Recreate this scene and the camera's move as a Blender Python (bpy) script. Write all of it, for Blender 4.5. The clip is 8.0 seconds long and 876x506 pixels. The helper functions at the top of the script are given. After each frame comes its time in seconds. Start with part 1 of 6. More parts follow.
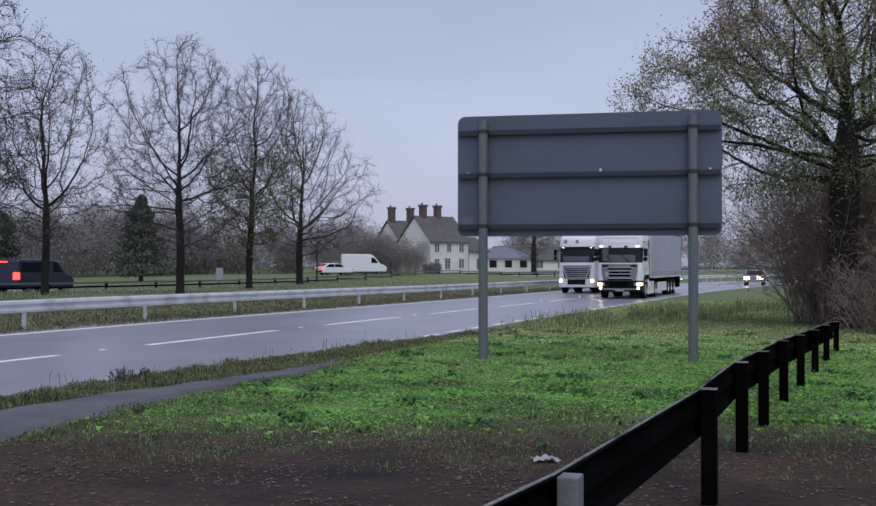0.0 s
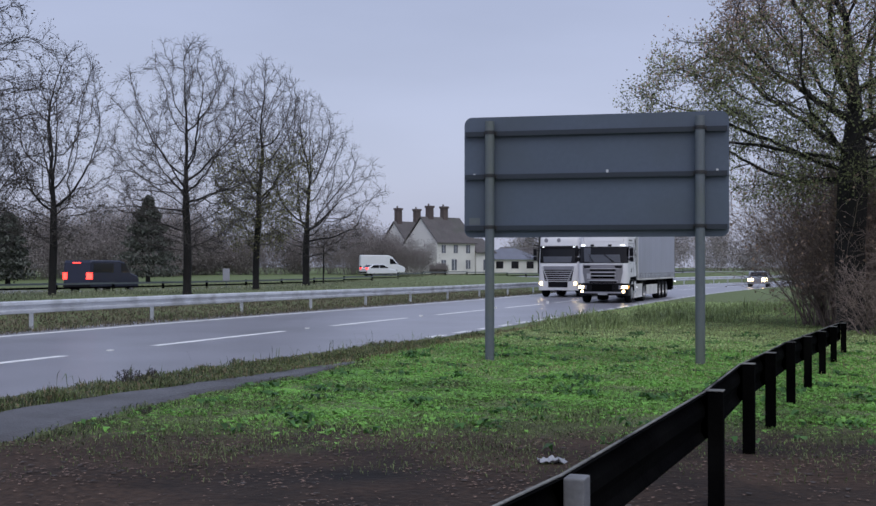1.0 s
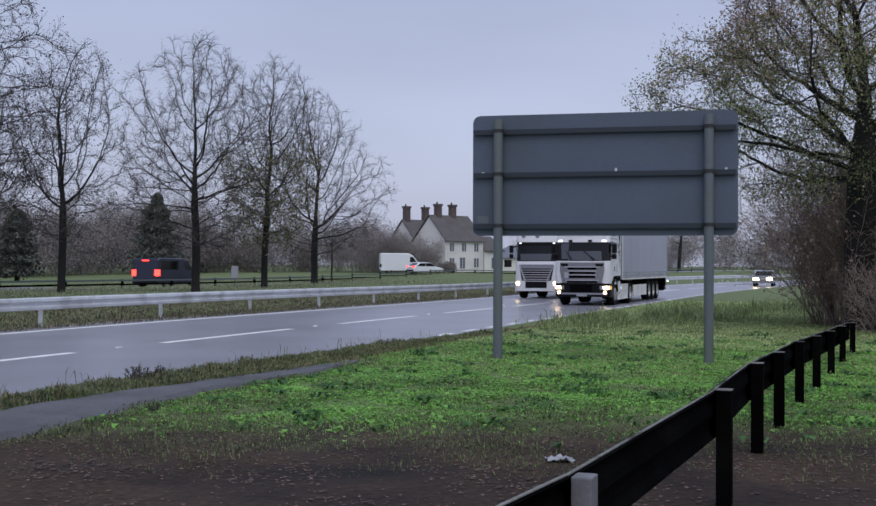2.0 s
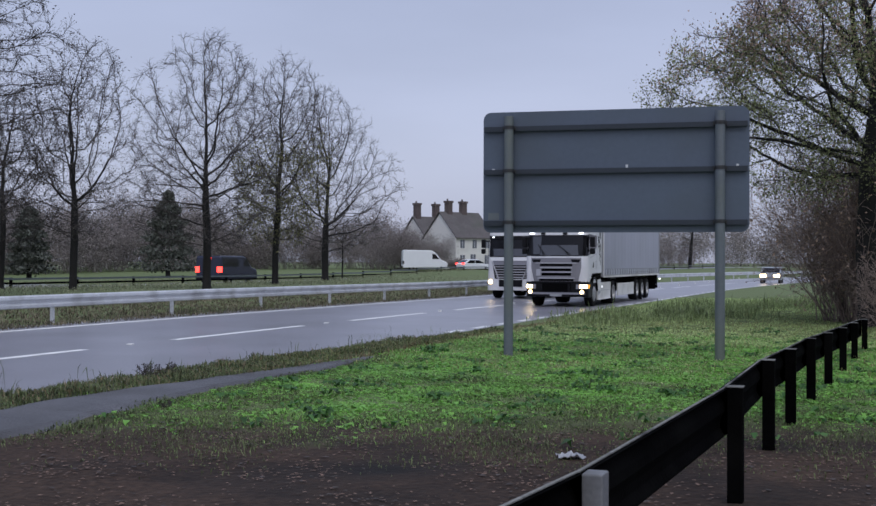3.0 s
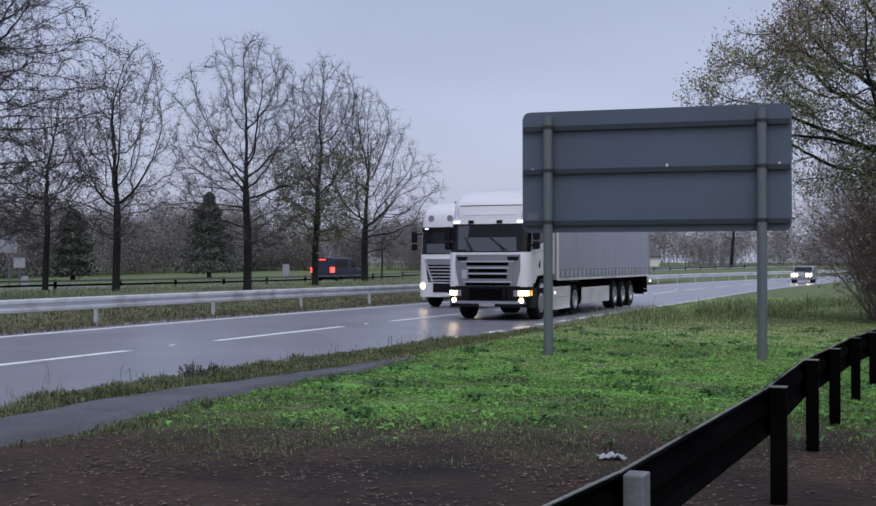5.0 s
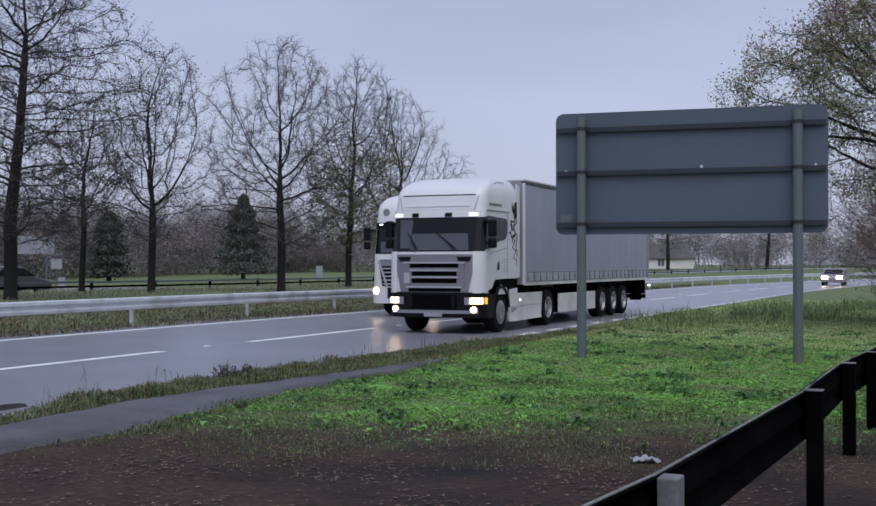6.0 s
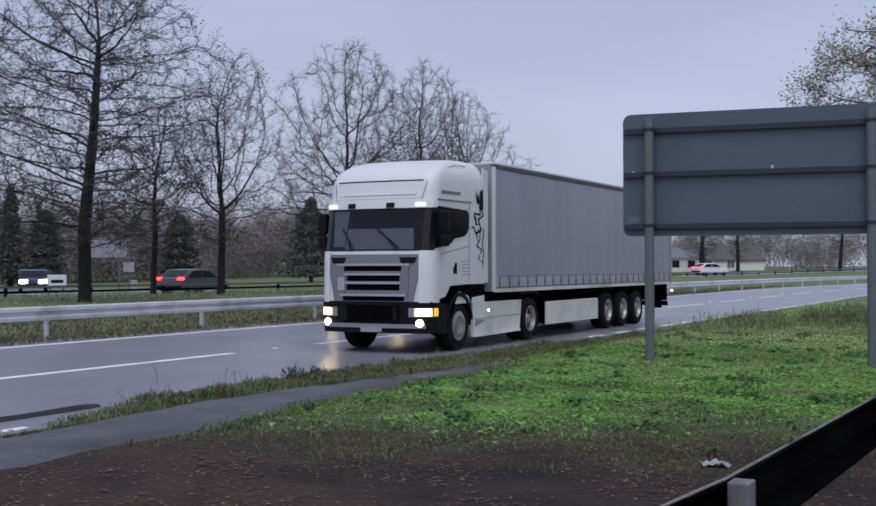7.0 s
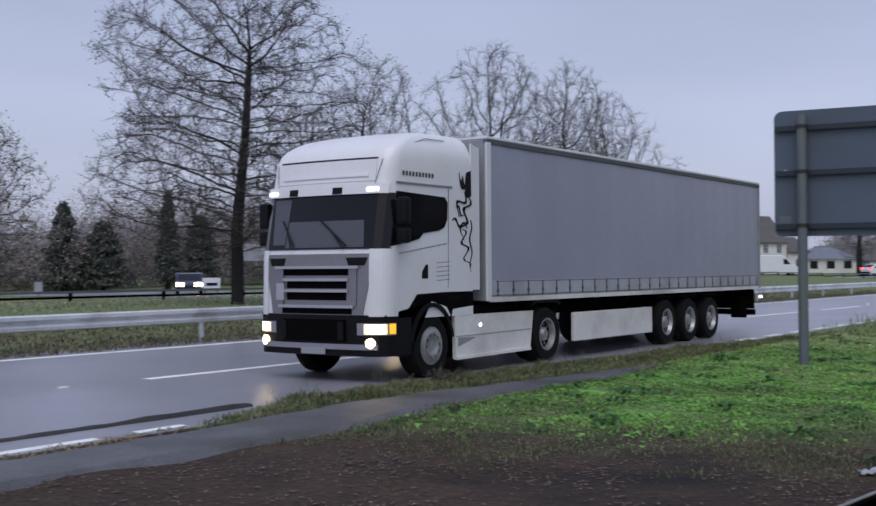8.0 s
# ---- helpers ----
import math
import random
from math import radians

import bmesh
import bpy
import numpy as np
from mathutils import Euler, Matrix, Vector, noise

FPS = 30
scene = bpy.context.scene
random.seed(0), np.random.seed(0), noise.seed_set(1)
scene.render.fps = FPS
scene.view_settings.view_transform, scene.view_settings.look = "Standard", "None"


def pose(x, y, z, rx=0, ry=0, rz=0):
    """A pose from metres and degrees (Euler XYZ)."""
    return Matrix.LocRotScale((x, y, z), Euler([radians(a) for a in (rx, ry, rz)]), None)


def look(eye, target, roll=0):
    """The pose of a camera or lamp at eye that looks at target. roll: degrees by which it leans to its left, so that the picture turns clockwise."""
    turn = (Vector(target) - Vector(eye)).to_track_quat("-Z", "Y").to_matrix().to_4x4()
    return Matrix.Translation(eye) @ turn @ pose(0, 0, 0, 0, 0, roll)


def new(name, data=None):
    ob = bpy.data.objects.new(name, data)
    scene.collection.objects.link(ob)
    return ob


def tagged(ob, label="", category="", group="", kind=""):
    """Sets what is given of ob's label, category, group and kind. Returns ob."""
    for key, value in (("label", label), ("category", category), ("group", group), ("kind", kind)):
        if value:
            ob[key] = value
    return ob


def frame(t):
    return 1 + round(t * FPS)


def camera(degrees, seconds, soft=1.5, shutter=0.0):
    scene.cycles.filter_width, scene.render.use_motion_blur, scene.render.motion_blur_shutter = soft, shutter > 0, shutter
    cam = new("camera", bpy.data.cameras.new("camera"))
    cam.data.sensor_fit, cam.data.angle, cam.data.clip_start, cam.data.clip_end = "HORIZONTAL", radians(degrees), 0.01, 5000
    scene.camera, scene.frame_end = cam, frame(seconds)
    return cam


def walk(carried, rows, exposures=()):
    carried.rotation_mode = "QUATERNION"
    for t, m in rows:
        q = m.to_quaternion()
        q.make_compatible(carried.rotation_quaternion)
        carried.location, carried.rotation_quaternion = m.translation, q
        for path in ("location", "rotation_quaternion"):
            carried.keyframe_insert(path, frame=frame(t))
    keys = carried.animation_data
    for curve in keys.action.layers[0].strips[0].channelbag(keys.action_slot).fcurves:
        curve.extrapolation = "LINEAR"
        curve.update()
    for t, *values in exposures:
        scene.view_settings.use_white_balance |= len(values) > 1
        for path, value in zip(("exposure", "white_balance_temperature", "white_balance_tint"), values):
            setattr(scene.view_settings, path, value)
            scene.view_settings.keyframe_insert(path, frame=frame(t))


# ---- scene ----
EYE, HEADING, TILT = 1.70, 19.35, 0.66
cam = camera(41.86, 8.0, shutter=0.35)
# seconds, yaw, pitch and roll of the pan, from the first view
PAN = [
    (0.0, 0.0, 0.0, 0.0), (0.5, 0.17, 0.04, -0.05), (1.0, 0.33, 0.05, -0.05), (1.5, 0.52, 0.03, -0.14),
    (3.0, 1.27, -0.20, -0.18), (3.5, 1.60, -0.23, -0.07), (4.0, 2.05, -0.23, -0.04), (4.5, 2.60, -0.21, 0.03),
    (6.0, 4.89, -0.09, 0.0), (6.5, 6.12, -0.04, -0.04), (7.0, 8.21, 0.03, 0.13), (7.5, 11.16, 0.13, 0.28), (8.0, 15.42, 0.17, 0.35),
]
walk(cam, [(t, pose(0, 0, EYE, 90 + TILT + p, r, HEADING + y)) for t, y, p, r in PAN])

# ---- light: a grey-lilac overcast dusk ----
world = bpy.data.worlds.new("overcast_dusk")
scene.world = world
world.use_nodes = True
wn, wl = world.node_tree.nodes, world.node_tree.links
wn.clear()
w_out, w_bg, w_bg2, w_mix = wn.new("ShaderNodeOutputWorld"), wn.new("ShaderNodeBackground"), wn.new("ShaderNodeBackground"), wn.new("ShaderNodeAddShader")
w_sky = wn.new("ShaderNodeTexSky")
w_sky.sky_type, w_sky.sun_disc = "NISHITA", False
w_sky.sun_elevation, w_sky.sun_rotation, w_sky.dust_density = radians(35), radians(150), 3.0
w_bg.inputs["Strength"].default_value = 0.02
wl.new(w_sky.outputs[0], w_bg.inputs["Color"])
w_co, w_map, w_noise, w_sep = wn.new("ShaderNodeTexCoord"), wn.new("ShaderNodeMapping"), wn.new("ShaderNodeTexNoise"), wn.new("ShaderNodeSeparateXYZ")
w_map.inputs["Scale"].default_value = (1.2, 1.2, 5.0)
w_noise.inputs["Scale"].default_value, w_noise.inputs["Detail"].default_value = 1.6, 5.0
wl.new(w_co.outputs["Generated"], w_map.inputs[0])
wl.new(w_map.outputs[0], w_noise.inputs["Vector"])
wl.new(w_co.outputs["Generated"], w_sep.inputs[0])
w_ramp = wn.new("ShaderNodeValToRGB")
w_ramp.color_ramp.elements[0].position, w_ramp.color_ramp.elements[0].color = 0.0, (0.50, 0.53, 0.70, 1)
w_ramp.color_ramp.elements[1].position, w_ramp.color_ramp.elements[1].color = 0.45, (0.385, 0.445, 0.655, 1)
wl.new(w_sep.outputs["Z"], w_ramp.inputs[0])
w_cl = wn.new("ShaderNodeMix")
w_cl.data_type, w_cl.blend_type = "RGBA", "MULTIPLY"
w_cl.inputs["Factor"].default_value = 1.0
w_nr = wn.new("ShaderNodeMapRange")
w_nr.inputs["From Min"].default_value, w_nr.inputs["From Max"].default_value = 0.3, 0.7
w_nr.inputs["To Min"].default_value, w_nr.inputs["To Max"].default_value = 0.88, 1.06
wl.new(w_noise.outputs[0], w_nr.inputs["Value"])
wl.new(w_ramp.outputs[0], w_cl.inputs["A"])
wl.new(w_nr.outputs[0], w_cl.inputs["B"])
wl.new(w_cl.outputs["Result"], w_bg2.inputs["Color"])
w_bg2.inputs["Strength"].default_value = 0.91
wl.new(w_bg.outputs[0], w_mix.inputs[0])
wl.new(w_bg2.outputs[0], w_mix.inputs[1])
wl.new(w_mix.outputs[0], w_out.inputs[0])
sun_data = bpy.data.lights.new("sun", "SUN")
sun_data.energy, sun_data.angle, sun_data.color = 1.5, radians(50), (0.95, 0.97, 1.0)
sun = new("sun", sun_data)
sun.matrix_world = look((4, -10, 55), (-10, 15, 0))
scene.view_settings.exposure = 0.0


# ---- materials ----
def mat(name, col, rough=0.6, metal=0.0, var=0.25, scale=3.0, fine=40.0, bump=0.15, dirt=None, spec=0.5, island=False, emit=0.0, stretch=(1, 1, 1), trans=0.0):
    """A surface with two scales of colour variation, fine relief and optional dirt of another colour."""
    m = bpy.data.materials.new(name)
    m.use_nodes = True
    n, l = m.node_tree.nodes, m.node_tree.links
    b = n["Principled BSDF"]
    b.inputs["Roughness"].default_value, b.inputs["Metallic"].default_value = rough, metal
    b.inputs["Specular IOR Level"].default_value = spec
    co, mp = n.new("ShaderNodeTexCoord"), n.new("ShaderNodeMapping")
    mp.inputs["Scale"].default_value = stretch
    l.new(co.outputs["Object"], mp.inputs[0])
    n1, n2 = n.new("ShaderNodeTexNoise"), n.new("ShaderNodeTexNoise")
    for q, s in ((n1, scale), (n2, fine)):
        q.inputs["Scale"].default_value, q.inputs["Detail"].default_value = s, 6.0
        l.new(mp.outputs[0], q.inputs["Vector"])
    add = n.new("ShaderNodeMath")
    add.operation = "ADD"
    l.new(n1.outputs[0], add.inputs[0])
    l.new(n2.outputs[0], add.inputs[1])
    src = add.outputs[0]
    if island:
        geo, add2 = n.new("ShaderNodeNewGeometry"), n.new("ShaderNodeMath")
        add2.operation = "MULTIPLY_ADD"
        add2.inputs[1].default_value, add2.inputs[2].default_value = 0.8, -0.4
        l.new(geo.outputs["Random Per Island"], add2.inputs[0])
        add3 = n.new("ShaderNodeMath")
        l.new(src, add3.inputs[0])
        l.new(add2.outputs[0], add3.inputs[1])
        src = add3.outputs[0]
    ramp = n.new("ShaderNodeMapRange")
    ramp.inputs["From Min"].default_value, ramp.inputs["From Max"].default_value = 0.6, 1.4
    ramp.inputs["To Min"].default_value, ramp.inputs["To Max"].default_value = 1 - var, 1 + var
    l.new(src, ramp.inputs["Value"])
    mul = n.new("ShaderNodeMix")
    mul.data_type, mul.blend_type = "RGBA", "MULTIPLY"
    mul.inputs["Factor"].default_value = 1.0
    mul.inputs["A"].default_value = (*col, 1)
    l.new(ramp.outputs[0], mul.inputs["B"])
    out = mul.outputs["Result"]
    if dirt:
        n3, r3, mx = n.new("ShaderNodeTexNoise"), n.new("ShaderNodeMapRange"), n.new("ShaderNodeMix")
        n3.inputs["Scale"].default_value, n3.inputs["Detail"].default_value = scale * 0.6, 8.0
        l.new(mp.outputs[0], n3.inputs["Vector"])
        r3.inputs["From Min"].default_value, r3.inputs["From Max"].default_value = 0.48, 0.68
        l.new(n3.outputs[0], r3.inputs["Value"])
        mx.data_type = "RGBA"
        l.new(r3.outputs[0], mx.inputs["Factor"])
        l.new(out, mx.inputs["A"])
        mx.inputs["B"].default_value = (*dirt, 1)
        out = mx.outputs["Result"]
    l.new(out, b.inputs["Base Color"])
    if bump:
        bp = n.new("ShaderNodeBump")
        bp.inputs["Strength"].default_value, bp.inputs["Distance"].default_value = bump, 0.02
        l.new(n2.outputs[0], bp.inputs["Height"])
        l.new(bp.outputs[0], b.inputs["Normal"])
    if trans:
        tr, ms = n.new("ShaderNodeBsdfTranslucent"), n.new("ShaderNodeMixShader")
        l.new(out, tr.inputs["Color"])
        ms.inputs[0].default_value = trans
        l.new(b.outputs[0], ms.inputs[1])
        l.new(tr.outputs[0], ms.inputs[2])
        l.new(ms.outputs[0], n["Material Output"].inputs["Surface"])
    if emit:
        b.inputs["Emission Color"].default_value, b.inputs["Emission Strength"].default_value = (*col, 1), emit
    return m


M = {
    "mud": mat("mud", (0.042, 0.026, 0.018), 0.9, 0, 0.9, 0.7, 13, 1.0, dirt=(0.011, 0.009, 0.008), spec=0.25),
    "edge_dirt": mat("edge_dirt", (0.020, 0.018, 0.017), 0.8, 0, 0.6, 2.0, 20, 0.8, dirt=(0.035, 0.030, 0.026)),
    "asphalt": mat("asphalt", (0.222, 0.220, 0.258), 0.30, 0, 0.22, 0.5, 60, 0.12, dirt=(0.180, 0.180, 0.208)),
    "path": mat("path", (0.082, 0.080, 0.086), 0.5, 0, 0.55, 1.4, 30, 0.8, dirt=(0.045, 0.040, 0.037)),
    "line": mat("road_paint", (0.85, 0.85, 0.84), 0.5, 0, 0.10, 3, 30, 0.1, dirt=(0.66, 0.66, 0.66)),
    "galv": mat("galvanised", (0.68, 0.70, 0.73), 0.42, 0.3, 0.15, 2, 25, 0.06, dirt=(0.46, 0.47, 0.48)),
    "sign_grey": mat("sign_grey", (0.080, 0.105, 0.150), 0.55, 0.0, 0.10, 0.8, 12, 0.03, dirt=(0.072, 0.092, 0.122)),
    "post_grey": mat("post_grey", (0.125, 0.145, 0.165), 0.5, 0.2, 0.12, 1.5, 20, 0.05, dirt=(0.13, 0.15, 0.14)),
    "fence": mat("black_paint", (0.0018, 0.0018, 0.002), 0.95, 0, 0.6, 2, 25, 0.2, dirt=(0.005, 0.005, 0.005), spec=0.02),
    "fence_pale": mat("pale_rail_edge", (0.16, 0.16, 0.15), 0.8, 0, 0.5, 3, 25, 0.3, dirt=(0.02, 0.02, 0.02)),
    "fence_grey": mat("weathered_timber", (0.17, 0.175, 0.185), 0.6, 0.1, 0.3, 5, 50, 0.08, dirt=(0.11, 0.11, 0.11)),
    "white": mat("white_paint", (0.78, 0.78, 0.78), 0.35, 0, 0.05, 1.5, 20, 0.02, dirt=(0.66, 0.66, 0.66)),
    "render_white": mat("white_render", (0.74, 0.73, 0.70), 0.8, 0, 0.08, 0.4, 6, 0.2, dirt=(0.6, 0.59, 0.56)),
    "roof": mat("roof_tiles", (0.10, 0.09, 0.09), 0.8, 0, 0.3, 0.6, 5, 0.4, dirt=(0.08, 0.085, 0.07)),
    "brick": mat("brick", (0.105, 0.082, 0.078), 0.85, 0, 0.3, 1, 8, 0.4),
    "dark": mat("dark_plastic", (0.02, 0.02, 0.022), 0.5, 0, 0.3, 3, 30, 0.1),
    "bark": mat("bark", (0.013, 0.012, 0.012), 0.9, 0, 0.4, 3, 20, 0.8, stretch=(1, 1, 0.3)),
}


def ground_surface():
    """Trodden mud near the fence that gives way to soil under the grass."""
    m = M["mud"]
    n, l = m.node_tree.nodes, m.node_tree.links
    b = n["Principled BSDF"]
    old = b.inputs["Base Color"].links[0].from_socket
    co, sep, nz, a1, a2, ramp, mx = (n.new(k) for k in ("ShaderNodeTexCoord", "ShaderNodeSeparateXYZ", "ShaderNodeTexNoise", "ShaderNodeMath", "ShaderNodeMath", "ShaderNodeMapRange", "ShaderNodeMix"))
    l.new(co.outputs["Object"], sep.inputs[0])
    l.new(co.outputs["Object"], nz.inputs["Vector"])
    nz.inputs["Scale"].default_value, nz.inputs["Detail"].default_value = 0.9, 7.0
    a1.operation = "MULTIPLY_ADD"
    a1.inputs[1].default_value = -0.33
    l.new(sep.outputs["X"], a1.inputs[0])
    l.new(sep.outputs["Y"], a1.inputs[2])
    a2.operation = "MULTIPLY_ADD"
    a2.inputs[1].default_value = 5.0
    l.new(nz.outputs[0], a2.inputs[0])
    l.new(a1.outputs[0], a2.inputs[2])
    ramp.inputs["From Min"].default_value, ramp.inputs["From Max"].default_value = 14.2, 17.0
    l.new(a2.outputs[0], ramp.inputs["Value"])
    mx.data_type = "RGBA"
    mx.inputs["B"].default_value = (0.130, 0.165, 0.072, 1)
    l.new(old, mx.inputs["A"])
    l.new(ramp.outputs[0], mx.inputs["Factor"])
    l.new(mx.outputs["Result"], b.inputs["Base Color"])


ground_surface()


# ---- building helpers ----
def part(name, bm, material, parent=None, label="", smooth=False):
    me = bpy.data.meshes.new(name)
    bm.to_mesh(me)
    bm.free()
    if smooth:
        me.polygons.foreach_set("use_smooth", [True] * len(me.polygons))
        me.set_sharp_from_angle(angle=radians(38))
    me.materials.append(M[material] if isinstance(material, str) else material)
    ob = new(name, me)
    ob.parent = parent
    return tagged(ob, label)


def mesh_part(name, verts, faces, material, parent=None, label=""):
    me = bpy.data.meshes.new(name)
    me.from_pydata(verts, [], faces)
    me.materials.append(M[material] if isinstance(material, str) else material)
    ob = new(name, me)
    ob.parent = parent
    return tagged(ob, label)


def thing(name, m, label, category, group="", kind=""):
    ob = new(name)
    ob.empty_display_size = 0.2
    ob.matrix_basis = m
    return tagged(ob, label, category, group, kind)


def box(bm, x0, x1, y0, y1, z0, z1, bev=0.0):
    r = bmesh.ops.create_cube(bm, size=1.0, matrix=Matrix.Translation(((x0 + x1) / 2, (y0 + y1) / 2, (z0 + z1) / 2)) @ Matrix.Diagonal((x1 - x0, y1 - y0, z1 - z0, 1)))
    if bev:
        es = {e for v in r["verts"] for e in v.link_edges}
        bmesh.ops.bevel(bm, geom=list(es), offset=bev, segments=2, affect="EDGES", profile=0.6)
    return bm


def boxed(*a, bev=0.0):
    return box(bmesh.new(), *a, bev=bev)


def rod(bm, p0, p1, r0, r1=None, n=12):
    p0, p1 = Vector(p0), Vector(p1)
    d = p1 - p0
    m = Matrix.Translation((p0 + p1) / 2) @ d.to_track_quat("Z", "Y").to_matrix().to_4x4()
    bmesh.ops.create_cone(bm, cap_ends=True, segments=n, radius1=r0, radius2=r0 if r1 is None else r1, depth=d.length, matrix=m)
    return bm


def prism(bm, outline, axis, a, b):
    """An outline of two coordinates, drawn out along an axis from a to b."""
    def at(u, v, w):
        return {"x": (w, u, v), "y": (u, w, v), "z": (u, v, w)}[axis]
    lo = [bm.verts.new(at(u, v, a)) for u, v in outline]
    hi = [bm.verts.new(at(u, v, b)) for u, v in outline]
    n = len(outline)
    bm.faces.new(lo)
    bm.faces.new(hi[::-1])
    for i in range(n):
        bm.faces.new((lo[i], hi[i], hi[(i + 1) % n], lo[(i + 1) % n]))
    bmesh.ops.recalc_face_normals(bm, faces=bm.faces)
    return bm


def smoothstep(a, b, x):
    u = np.clip((x - a) / (b - a), 0, 1)
    return u * u * (3 - 2 * u)


def land(x, y):
    """The height of the ground: level by the road, a low bank beyond its far rail."""
    x, y = np.asarray(x, float), np.asarray(y, float)
    far = 1 - smoothstep(-30, -21.3, x)
    mound = 0.6 * np.exp(-((x + 36) / 6) ** 2 - ((y - 102) / 16) ** 2)
    dip = 0.3 * (1 - smoothstep(-41, -38, x)) * (1 - smoothstep(92, 118, y))
    return 0.5 * far - dip + 0.6 * smoothstep(110, 200, y) * far + mound


# ---- ground, road and path ----
def bend(y):
    """How far the road swings to the right, far off."""
    return 0.0012 * np.maximum(np.asarray(y, float) - 60, 0) ** 2


def road_height(y):
    return -0.12 * smoothstep(25, 65, np.asarray(y, float))


def sheet(name, xs, ys, zf, material, label):
    gx, gy = np.meshgrid(xs, ys)
    z = zf(gx, gy)
    gx = gx + bend(np.minimum(gy, 320))
    verts = np.stack([gx, gy, z], -1).reshape(-1, 3)
    w = len(xs)
    faces = [(j * w + i, j * w + i + 1, (j + 1) * w + i + 1, (j + 1) * w + i) for j in range(len(ys) - 1) for i in range(w - 1)]
    ob = mesh_part(name, verts.tolist(), faces, material)
    return tagged(ob, label, kind="structure")


def ground_height(x, y):
    bumpy = np.array([noise.noise((a * 0.9, b * 0.9, 0)) for a, b in zip(np.ravel(x), np.ravel(y))]).reshape(np.shape(x)) * 0.03
    in_road = (x < -9.3) & (x > -20.9)
    near = (x > -9.0)
    return np.where(in_road, -0.3, land(x, y) + np.where(near, bumpy, 0) + road_height(y))


GX = np.concatenate([[-1500, -700, -350, -200, -130, -100], np.linspace(-85, -22, 26), [-21.3, -20.92, -20.88, -15, -9.32, -9.28], np.linspace(-8.9, 5, 50), np.linspace(6, 40, 14), [60, 100, 200, 500, 1500]])
GY = np.concatenate([[-300, -80, -30, -10], np.linspace(-4, 40, 120), np.linspace(42, 200, 60), [240, 300, 400, 600, 1000, 2500]])
ground = sheet("ground", GX, GY, ground_height, "mud", "uneven grassy and muddy ground")

ROAD_X = (-20.9, -9.3)
road = sheet("road", np.linspace(*ROAD_X, 5), np.concatenate([[-150, 0, 20], np.arange(25, 321, 5)]), lambda x, y: road_height(y), "asphalt", "wet grey asphalt dual carriageway")


def strip(name, x0, x1, y0, y1, parent=None):
    """A painted strip that follows the road."""
    n = max(1, int((y1 - y0) / 3))
    verts, faces = [], []
    for k in range(n + 1):
        y = y0 + (y1 - y0) * k / n
        b, z = float(bend(y)), float(road_height(y))
        verts += [(x0 + b, y, z + 0.005), (x1 + b, y, z + 0.005), (x0 + b, y, z - 0.02), (x1 + b, y, z - 0.02)]
        if k:
            i = 4 * k
            faces += [(i - 4, i - 3, i + 1, i), (i - 4, i, i + 2, i - 2), (i - 3, i - 1, i + 3, i + 1)]
    return mesh_part(name, verts, faces, "line", parent)


lines = thing("road_marking", pose(0, 0, 0), "worn white painted lane lines on the road", "marking", kind="structure")
strip("edge_line", -19.54, -19.30, -60, 300, lines)
for k in range(-4, 27):
    strip("lane_dash", -14.20, -13.99, 21.2 + 9 * k, 27.2 + 9 * k, lines)
for k in range(0, 60):
    strip("edge_dash", -9.64, -9.44, 26.0 + 2.0 * k, 27.1 + 2.0 * k, lines)
strip("edge_dash", -9.58, -9.43, 3.0, 7.6, lines)
strip("edge_dash", -9.60, -9.46, 8.1, 8.8, lines)
strip("edge_dash", -10.30, -10.18, 11.3, 12.0, lines)
for k in range(-2, 20):
    part("road_stud", boxed(-14.14, -14.04, 19.6 + 9 * k, 19.72 + 9 * k, -0.1, 0.02), "line", lines, "pale reflective road stud")

def footpath():
    """The worn path narrows and dies out in the grass."""
    rows = [(-10, -9.0, -7.8), (6, -8.95, -7.8), (9, -8.98, -7.65), (11.5, -9.2, -7.95), (13.5, -8.85, -8.1), (15, -8.6, -7.98), (17, -8.32, -7.98), (18.4, -8.18, -8.08)]
    verts, faces = [], []
    ys = np.linspace(-10, 18.4, 90)
    for i, y in enumerate(ys):
        a, b = (np.interp(y, [r[0] for r in rows], [r[k] for r in rows]) for k in (1, 2))
        w = 0.10 * noise.noise((0, y * 0.9, 3))
        for k in range(7):
            x = a - 0.2 + (b + 0.25 + w - a) * k / 6
            verts.append((x, y, 0.045 + 0.02 * noise.noise((x * 1.5, y * 1.5, 1)) - (0.08 if k in (0, 6) else 0)))
        if i:
            j = 7 * i
            faces += [(j - 7 + k, j - 6 + k, j + 1 + k, j + k) for k in range(6)]
    tagged(mesh_part("pavement", verts, faces, "path"), "narrow worn tarmac footpath", kind="structure")


footpath()


